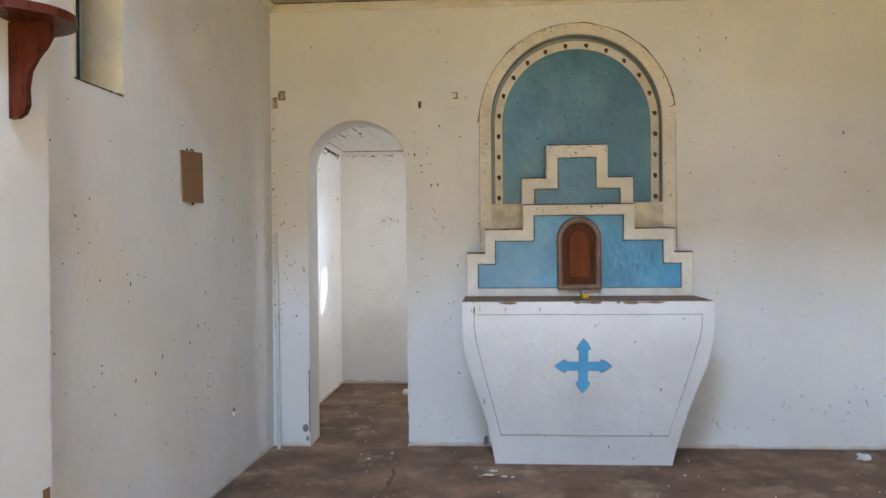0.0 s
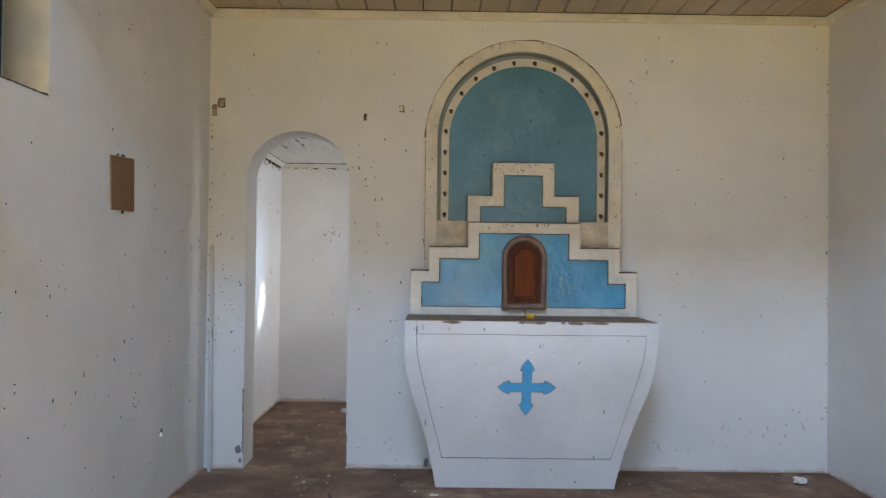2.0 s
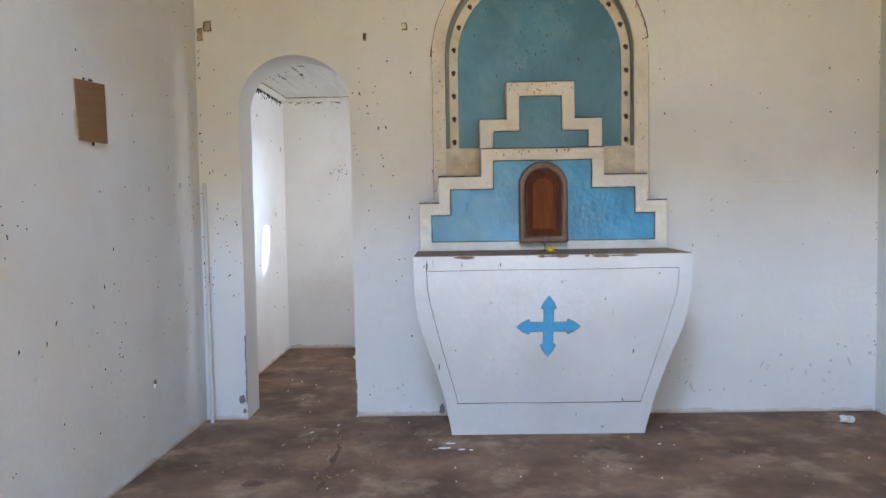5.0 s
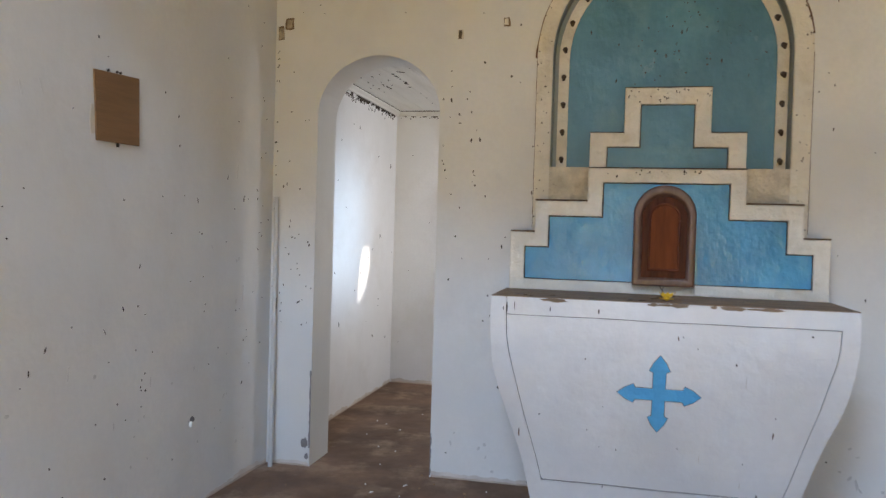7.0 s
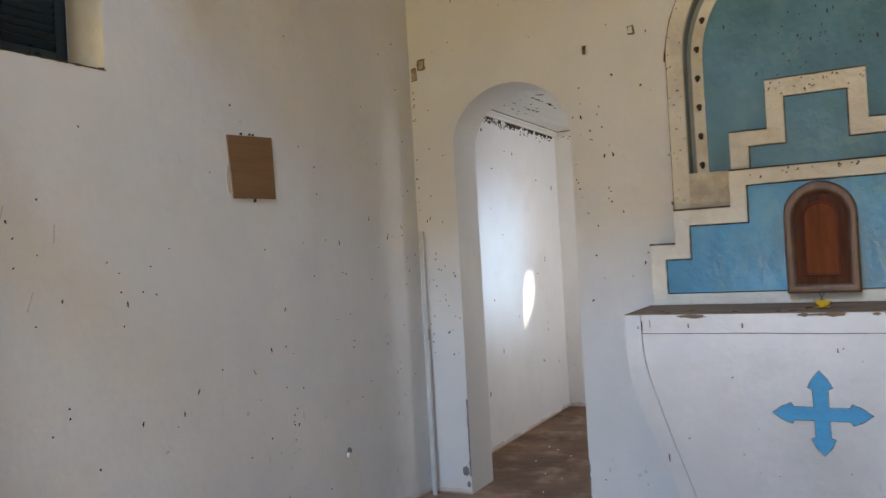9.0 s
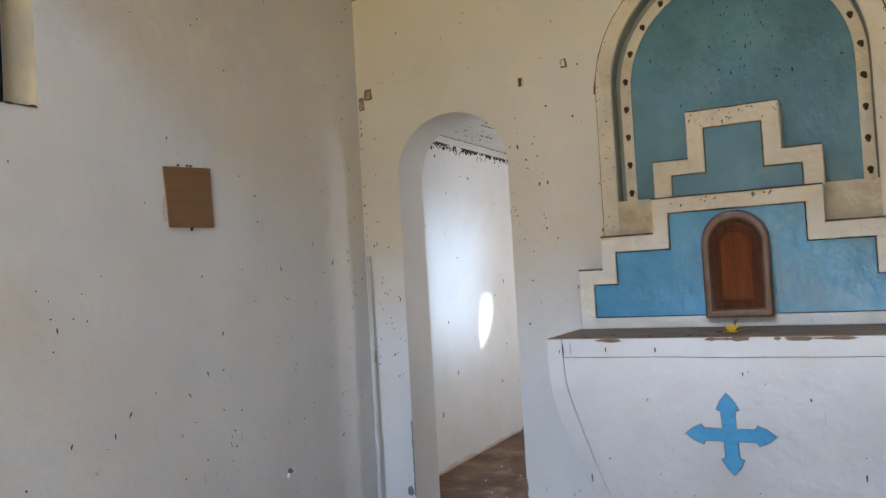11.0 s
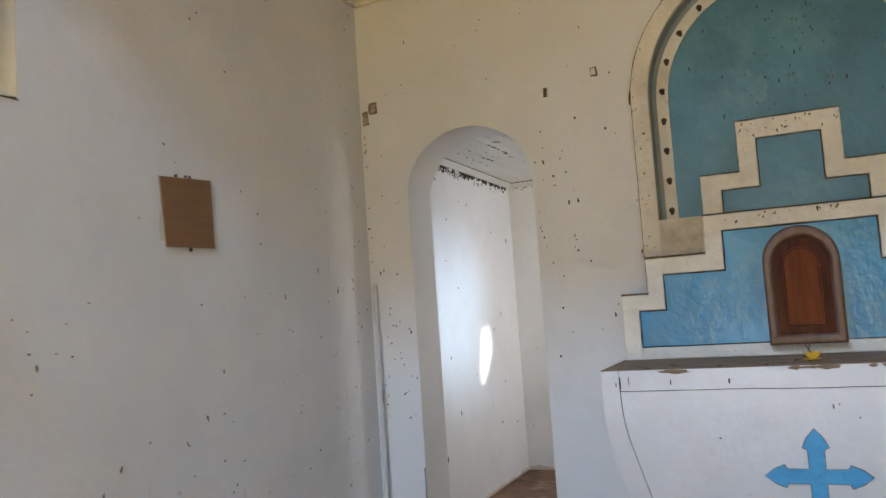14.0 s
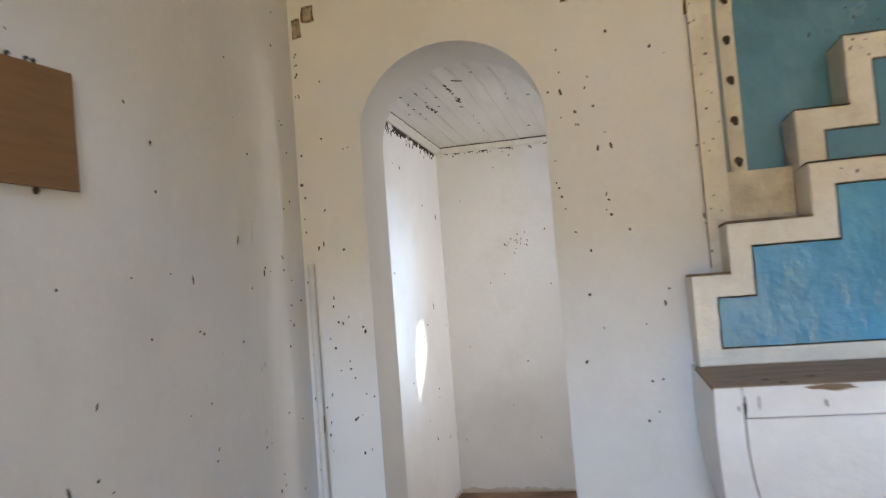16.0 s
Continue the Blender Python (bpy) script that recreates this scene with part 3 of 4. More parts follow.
for i in range(61):
    a = radians(8 + 172 * i / 60)
    w_ = 0.0015 + 0.0085 * max(0.0, noise.noise((i * 0.31, 4.4, 0)) + 0.12) + (0.003 * (1 - i / 24) if i < 24 else 0)
    wob = 0.002 * noise.noise((i * 0.4, 9.1, 0))
    for pts, r in ((pts_o, 0.6435 + w_), (pts_i, 0.6425)):
        pts.append((0.472 + (r + wob) * math.cos(a), 2.180 + (r + wob) * math.sin(a)))
ring(bm, pts_o, pts_i, WY - 0.0155, WY - 0.0002, xz, closed=False)
part("crack", bm, CRACK, niche, "rust-stained crack")
for side in (-1, 1):
    bm = bmesh.new()
    edge_o, edge_i = [], []
    for i in range(41):
        z, w_ = 1.33 + 0.85 * i / 40, 0.0004 + 0.0025 * max(0.0, noise.noise((i * 0.37, 3.0 + side, 0)))
        edge_o.append((0.472 + side * (0.6435 + w_), z))
        edge_i.append((0.472 + side * 0.6422, z))
    ring(bm, edge_o, edge_i, WY - 0.0152, WY - 0.0002, xz, closed=False)
    part("crack", bm, CRACK, niche, "rust-stained crack")

# ---- tabernacle ----
TX, TY = 0.459, 4.912


def moulded(bm, outer, inner, profile):
    """A moulding round a closed outline: profile gives (share of the way inwards, depth)."""
    rows = [[bm.verts.new((a[0] + (b[0] - a[0]) * k, y, a[1] + (b[1] - a[1]) * k)) for a, b in zip(outer, inner)] for k, y in profile]
    for p, q in zip(rows, rows[1:]):
        for i in range(len(outer)):
            j = (i + 1) % len(outer)
            bm.faces.new((p[i], p[j], q[j], q[i])).smooth = True


tabernacle = thing("tabernacle", (TX, 4.94, 1.031), "small round-headed wooden tabernacle door in the retable", "tabernacle")
bm = bmesh.new()
prism(bm, arch(TX, 0.128, 1.073, 1.398, 24), 4.93, RF + 0.012, xz)
part("carcass", bm, WOOD, tabernacle)
bm = bmesh.new()
o1, i1 = arch(TX, 0.1375, 1.073, 1.398, 24), arch(TX, 0.099, 1.112, 1.385, 24)
moulded(bm, o1, i1, [(0, RF + 0.006), (0, TY + 0.008), (0.05, TY + 0.003), (0.14, TY + 0.0005), (0.3, TY), (0.5, TY), (0.68, TY + 0.0005), (0.8, TY + 0.004), (0.92, TY + 0.013), (1, TY + 0.016), (1, TY + 0.032)])
part("frame", bm, WOOD_TRIM, tabernacle, "worn greyish brown wooden frame")
bm = bmesh.new()
prism(bm, arch(TX, 0.098, 1.113, 1.385, 24), TY + 0.012, TY + 0.03, xz)
tdoor = part("door", bm, WOOD, tabernacle, "dark varnished mahogany door")
bm = bmesh.new()
moulded(bm, arch(TX, 0.070, 1.143, 1.385, 24), arch(TX, 0.060, 1.154, 1.383, 24), [(0, TY + 0.013), (0.15, TY + 0.008), (0.5, TY + 0.006), (0.85, TY + 0.009), (1, TY + 0.013)])
part("moulding", bm, WOOD_GLOSS, tdoor, "glossy varnished moulding")
bm = bmesh.new()
prism(bm, arch(TX, 0.0595, 1.1545, 1.383, 24), TY + 0.009, TY + 0.013, xz)
part("panel", bm, WOOD_PANEL, tdoor, "reddish brown raised panel")

# ---- things on the west side ----
window = thing("window_1", (-1.75, 2.99, WIN[2]), "small deep window with a closed dark louvred shutter", "window", kind="structure")
SXW = 0.185
bm = bmesh.new()
for y0, y1, z0, z1 in ((WIN[0], WIN[0] + 0.045, WIN[2] + 0.03, WIN[3]), (WIN[1] - 0.045, WIN[1], WIN[2] + 0.03, WIN[3]), (WIN[0] + 0.045, WIN[1] - 0.045, WIN[2] + 0.03, WIN[2] + 0.085), (WIN[0] + 0.045, WIN[1] - 0.045, WIN[3] - 0.05, WIN[3])):
    box(bm, west(3) - SXW - 0.035, west(3) - SXW, y0, y1, z0, z1, 0.003)
part("shutter_frame", bm, SHUTTER, window, "dark blue-green painted shutter frame")
z = WIN[2] + 0.09
while z < WIN[3] - 0.07:
    bm = bmesh.new()
    prism(bm, [(-0.028, 0.0), (-0.024, -0.004), (0.0, 0.026), (-0.004, 0.030)], WIN[0] + 0.046, WIN[1] - 0.046, lambda u, v, d: (west(3) - SXW + u, d, z + v))
    part("slat", bm, SHUTTER, window)
    z += 0.029
bm = bmesh.new()
box(bm, west(3) - 0.30, west(3) - 0.24, WIN[0], WIN[1], WIN[2], WIN[3])
part("outer_board", bm, SHUTTER, window)
bm = bmesh.new()
prism(bm, [(-0.004, 0.002), (-0.25, 0.05), (-0.25, 0.001), (-0.004, 0.001)], WIN[0] + 0.001, WIN[1] - 0.001, lambda u, v, d: (west(3) + u, d, WIN[2] + v))
part("sill", bm, WALL, window, "sloping plaster sill with dirt")
for y0, y1 in ((WIN[1] - 0.003, WIN[1] - 0.0005), (WIN[0] + 0.0005, WIN[0] + 0.003)):
    bm = bmesh.new()
    box(bm, west(3.17) - 0.18, west(3.17) - 0.001, y0, y1, WIN[2] + 0.004, WIN[3])
    part("reveal", bm, REVEAL, window, "yellowed cream painted reveal")
bm = bmesh.new()
dirt = [(-0.002 - 0.17 * i / 20, 0.006 + 0.006 * abs(noise.noise((i * 0.4, 6.6, 0))) + 0.0335 * i / 20) for i in range(21)]
prism(bm, dirt + [(u, v - 0.012) for u, v in reversed(dirt)], WIN[1] - 0.0055, WIN[1] - 0.0031, lambda u, v, d: (west(3.17) + u, d, WIN[2] + v))
part("dirt", bm, MUD, window, "dark dirt along the sill")
bm = bmesh.new()
lip = [(WIN[0] + (WIN[1] - WIN[0]) * i / 30, 0.0015 + 0.005 * abs(noise.noise((i * 0.7, 2.6, 0)))) for i in range(31)]
prism(bm, lip + [(u, -v) for u, v in reversed(lip)], 0.0005, 0.002, lambda u, v, d: (west(u) + d, u, WIN[2] + v))
part("lip", bm, RUST, window, "brown crumbling sill edge")

shelf = thing("wall_shelf", (-1.5, 2.18, 2.0), "dark red-brown wooden half-round shelf on a scrolled bracket", "shelf")
bm = bmesh.new()
half = [(0.0, -0.17)] + [(0.185 * math.sin(math.pi * i / 20), -0.17 * math.cos(math.pi * i / 20)) for i in range(1, 20)] + [(0.0, 0.17)]
prism(bm, half, 2.035, 2.062, lambda u, v, d: (-1.499 + u, 2.18 + v, d))
bmesh.ops.bevel(bm, geom=[e for e in bm.edges if abs(e.verts[0].co.z - e.verts[1].co.z) < 1e-5], offset=0.006, segments=2, affect="EDGES")
part("board", bm, WOOD, shelf)
bm = bmesh.new()
scroll = [(0.0, 2.034), (0.125, 2.034), (0.128, 1.99), (0.115, 1.965), (0.085, 1.93), (0.062, 1.89), (0.054, 1.84), (0.056, 1.79), (0.045, 1.765), (0.025, 1.752), (0.0, 1.75)]
prism(bm, scroll, 2.168, 2.192, lambda u, v, d: (-1.499 + u, d, v))
part("bracket", bm, WOOD, shelf)

# cardboard pinned to the wall
card = thing("cardboard_sheet", (west(3.85), 3.855, 1.59), "plain brown cardboard sheet fixed to the white wall", "cardboard")
bm = bmesh.new()
quad = [(3.716, 1.848), (3.978, 1.862), (3.987, 1.597), (3.738, 1.592)]
prism(bm, quad, 0.003, 0.009, lambda u, v, d: (west(u) + d, u, v))
part("sheet", bm, CARDBOARD, card)
bm = bmesh.new()
prism(bm, [(3.712, 1.72), (3.735, 1.725), (3.745, 1.62), (3.714, 1.612), (3.706, 1.66)], 0.001, 0.003, lambda u, v, d: (west(u) + d, u, v))
part("tape", bm, TAPE, card, "torn yellowed tape")

# loose conduit leaning in the corner
conduit = thing("conduit", (-1.536, 5.09, 0), "thin white plastic conduit leaning in the corner", "pipe")
bm = bmesh.new()
tube(bm, (-1.536, 5.10, 0.0), (-1.556, 5.146, 1.455), 0.0125, 12)
part("tube", bm, PIPE, conduit)
bm = bmesh.new()
tube(bm, (-1.5478, 5.1283, 0.85), (-1.5486, 5.1303, 0.91), 0.0132, 12)
part("coupling", bm, MORTAR, conduit, "dirty joint")


def socket_hole(x, z, w_, h_, rim_mat, inside, y=WY):
    """An empty switch box let into the plaster."""
    t = thing("switch_box", (x, y, z), "small empty rusty switch box in the wall", "switch box", "empty switch boxes in the wall")
    b_ = bmesh.new()
    o = [(-w_, -h_), (w_, -h_), (w_, h_), (-w_, h_)]
    ring(b_, worn([(x + u, z + v) for u, v in o], True, 5, 0.009, x), worn([(x + u * 0.74, z + v * 0.80) for u, v in o], True, 5, 0.007, x + 5), y - 0.004, y + 0.001, xz)
    part("rim", b_, rim_mat, t)
    b_ = bmesh.new()
    prism(b_, worn([(x + u * 0.8, z + v * 0.84) for u, v in o], True, 5, 0.007, x + 5), y - 0.002, y + 0.001, xz)
    part("cavity", b_, inside, t)


socket_hole(-1.511, 2.388, 0.024, 0.030, BOX_RIM, BOX_IN)
socket_hole(-1.560, 2.336, 0.018, 0.036, BOX_RIM, BOX_IN)
socket_hole(-0.572, 2.306, 0.015, 0.024, TAPE, RUST)
socket_hole(-0.334, 2.366, 0.016, 0.023, BOX_RIM, CREAM)


def crumple(name, at, size, mat, label, category, seed, flat=0.6):
    rnd = random.Random(seed)
    bm = bmesh.new()
    bmesh.ops.create_icosphere(bm, subdivisions=2, radius=size)
    for v in bm.verts:
        v.co *= rnd.uniform(0.6, 1.15)
        v.co.z *= flat
    low = min(v.co.z for v in bm.verts)
    for v in bm.verts:
        v.co += Vector(at) - Vector((0, 0, low))
    return tagged(part(name, bm, mat), label, category)


crumple("paper_scrap", (2.18, 4.90, 0.011), 0.042, PAPER, "crumpled white paper scrap on the floor", "paper", 5)
crumple("paper_scrap", (-0.90, 7.0, 0.0), 0.036, PAPER, "crumpled white paper scrap on the sacristy floor", "paper", 6, 0.7)

# ---- dust on the ledges ----


def ledge_dust(x0, x1, y0, y1, z, parent, seed, thick=0.004):
    bm = bmesh.new()
    n = max(4, int((x1 - x0) / 0.012))
    pts = [(x0 + (x1 - x0) * i / n, y0 - 0.003 + 0.005 * noise.noise((i * 0.6, seed, 0))) for i in range(n + 1)]
    prism(bm, pts + [(x1, y1), (x0, y1)], z, z + thick, lambda u, v, d: (u, v, d))
    part("dust", bm, BOX_RIM if thick > 0.006 else MUD, parent, "brown dust lying on the ledge")


for i, (x0, x1, z) in enumerate(((-0.253, -0.138, 1.305), (1.058, 1.173, 1.305), (-0.138, 0.107, 1.456), (0.813, 1.058, 1.456), (0.107, 0.813, 1.614))):
    ledge_dust(x0, x1, RF + 0.002, WY - 0.016 if i < 4 else UF + 0.004, z, retable, i, 0.008 if i < 4 else 0.005)
for i, (x0, x1, z) in enumerate(((0.105, 0.2645, 1.792), (0.6605, 0.820, 1.792), (0.2645, 0.6605, 2.005))):
    ledge_dust(x0, x1, UF + 0.002, NICHE_Y - 0.02, z, retable, 10 + i)

# ---- specks, dabs and flakes ----


def specks(name, place, spots, label, mat, size=(0.0022, 0.0053), long=2.8, lift=0.0025, seed=1, kind="stuff", category="specks"):
    """Small raised dabs on a surface; spots are (u, v) and place(u, v, d) gives the point."""
    rnd = random.Random(seed)
    verts, faces = [], []
    for u, v in spots:
        a, b = rnd.uniform(*size), rnd.uniform(*size) * rnd.choice((1.0, 1.0, 1.2, 1.5, long))
        tilt = rnd.gauss(0, 0.35)
        c, s_ = math.cos(tilt), math.sin(tilt)
        k = len(verts)
        for q, d, shrink in ((6, 0.0, 1.0), (6, lift, 0.55)):
            for i in range(q):
                w_ = 2 * math.pi * i / q
                p, r = a * shrink * math.cos(w_) * rnd.uniform(0.7, 1.2), b * shrink * math.sin(w_) * rnd.uniform(0.7, 1.2)
                verts.append(place(u + p * c - r * s_, v + p * s_ + r * c, d))
        for i in range(6):
            j = (i + 1) % 6
            faces.append((k + i, k + j, k + 6 + j, k + 6 + i))
        faces.append(tuple(range(k + 6, k + 12)))
    me = bpy.data.meshes.new(name)
    me.from_pydata([tuple(p) for p in verts], [], faces)
    me.materials.append(mat)
    return tagged(new(name, me), label, category, kind=kind)


def scatter(n, u0, u1, v0, v1, seed, reject=None):
    rnd = random.Random(seed)
    out = []
    while len(out) < n:
        u, v = rnd.uniform(u0, u1), rnd.uniform(v0, v1)
        if reject is None or not reject(u, v):
            out.append((u, v))
    return out


def cloud(n, u, v, su, sv, seed):
    rnd = random.Random(seed)
    return [(rnd.gauss(u, su), rnd.gauss(v, sv)) for _ in range(n)]


def on_west(u, v, d):
    return (west(u) + d + 0.0002, u, v)


def on_north(u, v, d):
    return (u, WY - d - 0.0002, v)


def on_niche(u, v, d):
    return (u, NICHE_Y - 0.0062 - d, v)


def busy(u, v):
    """Where the altar wall is open, or covered by the altar and its retable."""
    return (abs(u - DOOR[0]) < 0.35 and v < 2.22) or (-0.19 < u < 1.13 and v > 1.2 and v < 2.85) or (-0.28 < u < 1.19 and v < 1.32)


spots = scatter(70, 2.4, 5.1, 0.15, 2.9, 11, lambda u, v: 3.7 < u < 4.0 and 1.58 < v < 1.87 or u < 3.19 and v > 1.98)
for k, (u, v, n, su, sv) in enumerate(((2.72, 1.42, 5, 0.12, 0.1), (4.15, 1.02, 5, 0.25, 0.2), (4.05, 0.62, 6, 0.06, 0.05), (4.55, 1.35, 7, 0.2, 0.2), (4.9, 0.7, 9, 0.10, 0.25), (3.2, 1.2, 8, 0.1, 0.1), (4.4, 0.9, 6, 0.3, 0.3), (3.7, 0.75, 5, 0.3, 0.12), (5.02, 1.5, 10, 0.05, 0.4))):
    spots += [p for p in cloud(n, u, v, su, sv, 40 + k) if p[0] < 5.12]
specks("wall_specks", on_west, spots, "dark dried mud dabs scattered on the white side wall", MUD, seed=21, long=3.2)
spots = scatter(72, -1.55, 2.45, 0.12, 2.95, 12, busy)
for k, (u, v, n, su, sv) in enumerate(((-1.46, 0.95, 18, 0.06, 0.16), (-1.45, 1.5, 8, 0.06, 0.3), (-0.52, 1.62, 14, 0.06, 0.25), (-0.45, 1.1, 8, 0.1, 0.2), (1.15, 2.55, 12, 0.10, 0.10), (-0.55, 2.0, 8, 0.08, 0.1))):
    spots += [p for p in cloud(n, u, v, su, sv, 60 + k) if not busy(*p) and p[0] > -1.57]
rnd = random.Random(5)
spots += [(-1.578 + rnd.uniform(0, 0.012), rnd.uniform(0.6, 2.3)) for _ in range(26)] + [(X_EAST - rnd.uniform(0.004, 0.012), rnd.uniform(0.3, 2.7)) for _ in range(22)]
specks("wall_specks", on_north, spots, "dark dried mud dabs scattered on the altar wall", MUD, seed=22)
spots = cloud(34, 0.50, 2.46, 0.14, 0.12, 70) + cloud(16, 0.42, 2.16, 0.16, 0.07, 71) + scatter(20, 0.02, 0.93, 2.05, 2.5, 72)
specks("niche_specks", on_niche, [p for p in spots if math.hypot(p[0] - NC, max(0, p[1] - NS)) < 0.48], "dark specks on the teal niche back", MUD, seed=23, size=(0.002, 0.0045), long=3.0)
spots = [(rnd.uniform(0.27, 0.655), rnd.uniform(1.935, 1.995)) for _ in range(22)] + [(rnd.uniform(0.19, 0.73), rnd.uniform(1.565, 1.608)) for _ in range(16)]
specks("retable_specks", lambda u, v, d: (u, (UF if v > 1.7 else RF) - d - 0.0003, v), spots, "brown specks on the cream retable frame", RUST, seed=24, size=(0.002, 0.005), long=2.6)
spots = [(rnd.uniform(-0.18, -0.10), rnd.uniform(1.35, 2.3)) for _ in range(26)] + [(rnd.uniform(1.04, 1.11), rnd.uniform(1.35, 2.3)) for _ in range(18)]
for k in range(70):
    a, rr_ = rnd.uniform(0.1, 3.0), 0.640 + rnd.gauss(0, 0.012)
    if rr_ < 0.6425:
        spots.append((0.472 + rr_ * math.cos(a), 2.180 + rr_ * math.sin(a)))
specks("surround_specks", lambda u, v, d: (u, WY - 0.0143 - d, v), [p for p in spots if not (-0.138 < p[0] < 1.058 and p[1] < 1.46)], "brown specks on the plaster surround", RUST, seed=25, size=(0.0018, 0.0045))
spots = scatter(16, AX - 0.6, AX + 0.6, 0.08, 0.93, 81, lambda u, v: abs(u - 0.44) < 0.2 and abs(v - 0.645) < 0.2 or abs(u - AX) > groove(v) - 0.02)
specks("altar_specks", lambda u, v, d: (u, alt_front(v) - d - 0.001, v), spots, "dark specks on the white altar front", MUD, seed=26, size=(0.0018, 0.0045))
# broad faint scuffs low on the walls
spots = cloud(12, 2.2, 0.32, 0.14, 0.09, 84) + cloud(9, 1.75, 0.2, 0.2, 0.07, 85) + cloud(6, -0.42, 0.2, 0.1, 0.08, 86) + cloud(5, 1.35, 0.25, 0.06, 0.1, 87)
specks("wall_scuffs", on_north, [p for p in spots if p[0] < 2.46 and p[1] > 0.05 and not busy(*p)], "faint grey scuffs low on the altar wall", STAIN_GREY, seed=34, size=(0.004, 0.014), long=2.5, lift=0.0006)
spots = cloud(10, 4.55, 0.35, 0.3, 0.12, 88) + cloud(10, 3.9, 0.5, 0.3, 0.15, 89) + cloud(8, 4.8, 1.0, 0.12, 0.3, 90)
specks("wall_scuffs", on_west, [p for p in spots if p[0] < 5.12 and p[1] > 0.05], "faint grey scuffs low on the side wall", STAIN_GREY, seed=35, size=(0.003, 0.012), long=2.5, lift=0.0006)
# sacristy: mould under the cornice and specks on its walls
spots = [(rnd.uniform(WB + 0.02, SN - 0.02), SZ - 0.045 - abs(rnd.gauss(0, 0.022))) for _ in range(130)] + scatter(24, WB + 0.05, SN - 0.05, 0.3, 2.1, 91)
specks("mould_specks", lambda u, v, d: (SW + d + 0.0002, u, v), spots, "black mould spots under the sacristy cornice", MUD, seed=27, size=(0.003, 0.009))
spots = [(rnd.uniform(SW + 0.02, 0.0), SZ - 0.043 - abs(rnd.gauss(0, 0.010))) for _ in range(50)] + scatter(40, SW + 0.05, 0, 0.2, 2.2, 92) + cloud(18, -1.12, 1.62, 0.07, 0.03, 93)
specks("mould_specks", lambda u, v, d: (u, SN - d - 0.0002, v), spots, "black mould spots on the sacristy end wall", MUD, seed=28, size=(0.002, 0.006))
spots = []
for k, y0, y1, n in ((3, 6.05, 6.55, 12), (5, 6.00, 6.50, 13), (4, 6.0, 6.3, 2), (2, 6.1, 6.7, 6), (8, 6.3, 6.6, 2)):
    spots += [(SW + 0.0826 * k + rnd.gauss(0, 0.005), rnd.uniform(y0, y1)) for _ in range(n)]
spots += scatter(10, SW + 0.1, -0.8, 5.8, 7.2, 94)
specks("mould_specks", lambda u, v, d: (u, v, SZ - d - 0.0002), spots, "black mould spots along the ceiling joints", MUD, seed=29, size=(0.004, 0.011), long=3.5)

# crumbs and flakes on the floor
spots = scatter(34, -1.45, 2.3, 3.2, 5.1, 95) + scatter(18, -1.3, -0.5, 4.8, 7.3, 96)
spots = [p for p in spots if not (AX - 0.56 < p[0] < AX + 0.56 and p[1] > 4.72) and (p[1] < 5.1 or abs(p[0] - DOOR[0]) < 0.3)]
specks("floor_crumbs", lambda u, v, d: (u, v, (0.0112 if u > -0.65 and v < WY else 0.0002) + d), spots, "pale plaster crumbs lying on the floor", PAPER, seed=30, size=(0.002, 0.007), lift=0.005)
spots = scatter(140, -1.45, 2.3, 3.2, 5.1, 97) + cloud(40, -0.7, 4.6, 0.1, 0.5, 98)
spots = [p for p in spots if not (AX - 0.56 < p[0] < AX + 0.56 and p[1] > 4.72)]
specks("floor_crumbs", lambda u, v, d: (u, v, (0.0112 if u > -0.65 and v < WY else 0.0002) + d), spots, "brown earth crumbs lying on the floor", SOIL, seed=31, size=(0.003, 0.011), lift=0.006)


def blot(name, outline_pts, place, lift, mat, label, category):
    """A chip or flake with an irregular outline."""
    bm = bmesh.new()
    prism(bm, outline_pts, 0.0002, lift, place)
    return tagged(part(name, bm, mat), label, category)


def blob(u, v, ru, rv, seed, n=14):
    r_ = random.Random(seed)
    return [(u + ru * math.cos(2 * math.pi * i / n) * r_.uniform(0.65, 1.15), v + rv * math.sin(2 * math.pi * i / n) * r_.uniform(0.65, 1.15)) for i in range(n)]


JX = DOOR[0] - DOOR[1]
blot("plaster_chip", blob(JX - 0.030, 0.125, 0.022, 0.032, 3), on_north, 0.0015, MORTAR, "bare grey mortar where the plaster chipped off", "plaster chip")
blot("plaster_chip", blob(JX - 0.018, 0.055, 0.014, 0.018, 4), on_north, 0.0015, MORTAR, "bare grey mortar where the plaster chipped off", "plaster chip")
crack = [(JX - 0.005 - 0.014 * abs(noise.noise((i * 0.43, 3.3, 0))), 0.10 + 0.42 * i / 24) for i in range(25)]
blot("plaster_chip", crack + [(JX + 0.0005, 0.52), (JX + 0.0005, 0.10)], on_north, 0.0015, MORTAR, "dark chipped edge of the doorway plaster", "plaster chip")
blot("plaster_chip", blob(4.42, 0.405, 0.020, 0.016, 6), on_west, 0.0015, MORTAR, "small hole knocked in the white wall", "plaster chip")
blot("wall_plug", blob(4.405, 0.388, 0.009, 0.013, 16), on_west, 0.012, PAPER, "small white plastic plug in the wall hole", "wall plug")
blot("plaster_chip", blob(AX - 0.60, 0.05, 0.02, 0.04, 7), on_north, 0.0015, MORTAR, "dark chipped plaster beside the altar foot", "plaster chip")
RX_ = DOOR[0] + DOOR[1]
edge = [(RX_ + 0.003 + 0.010 * abs(noise.noise((i * 0.6, 7.3, 0))), 0.02 + 0.22 * i / 16) for i in range(17)]
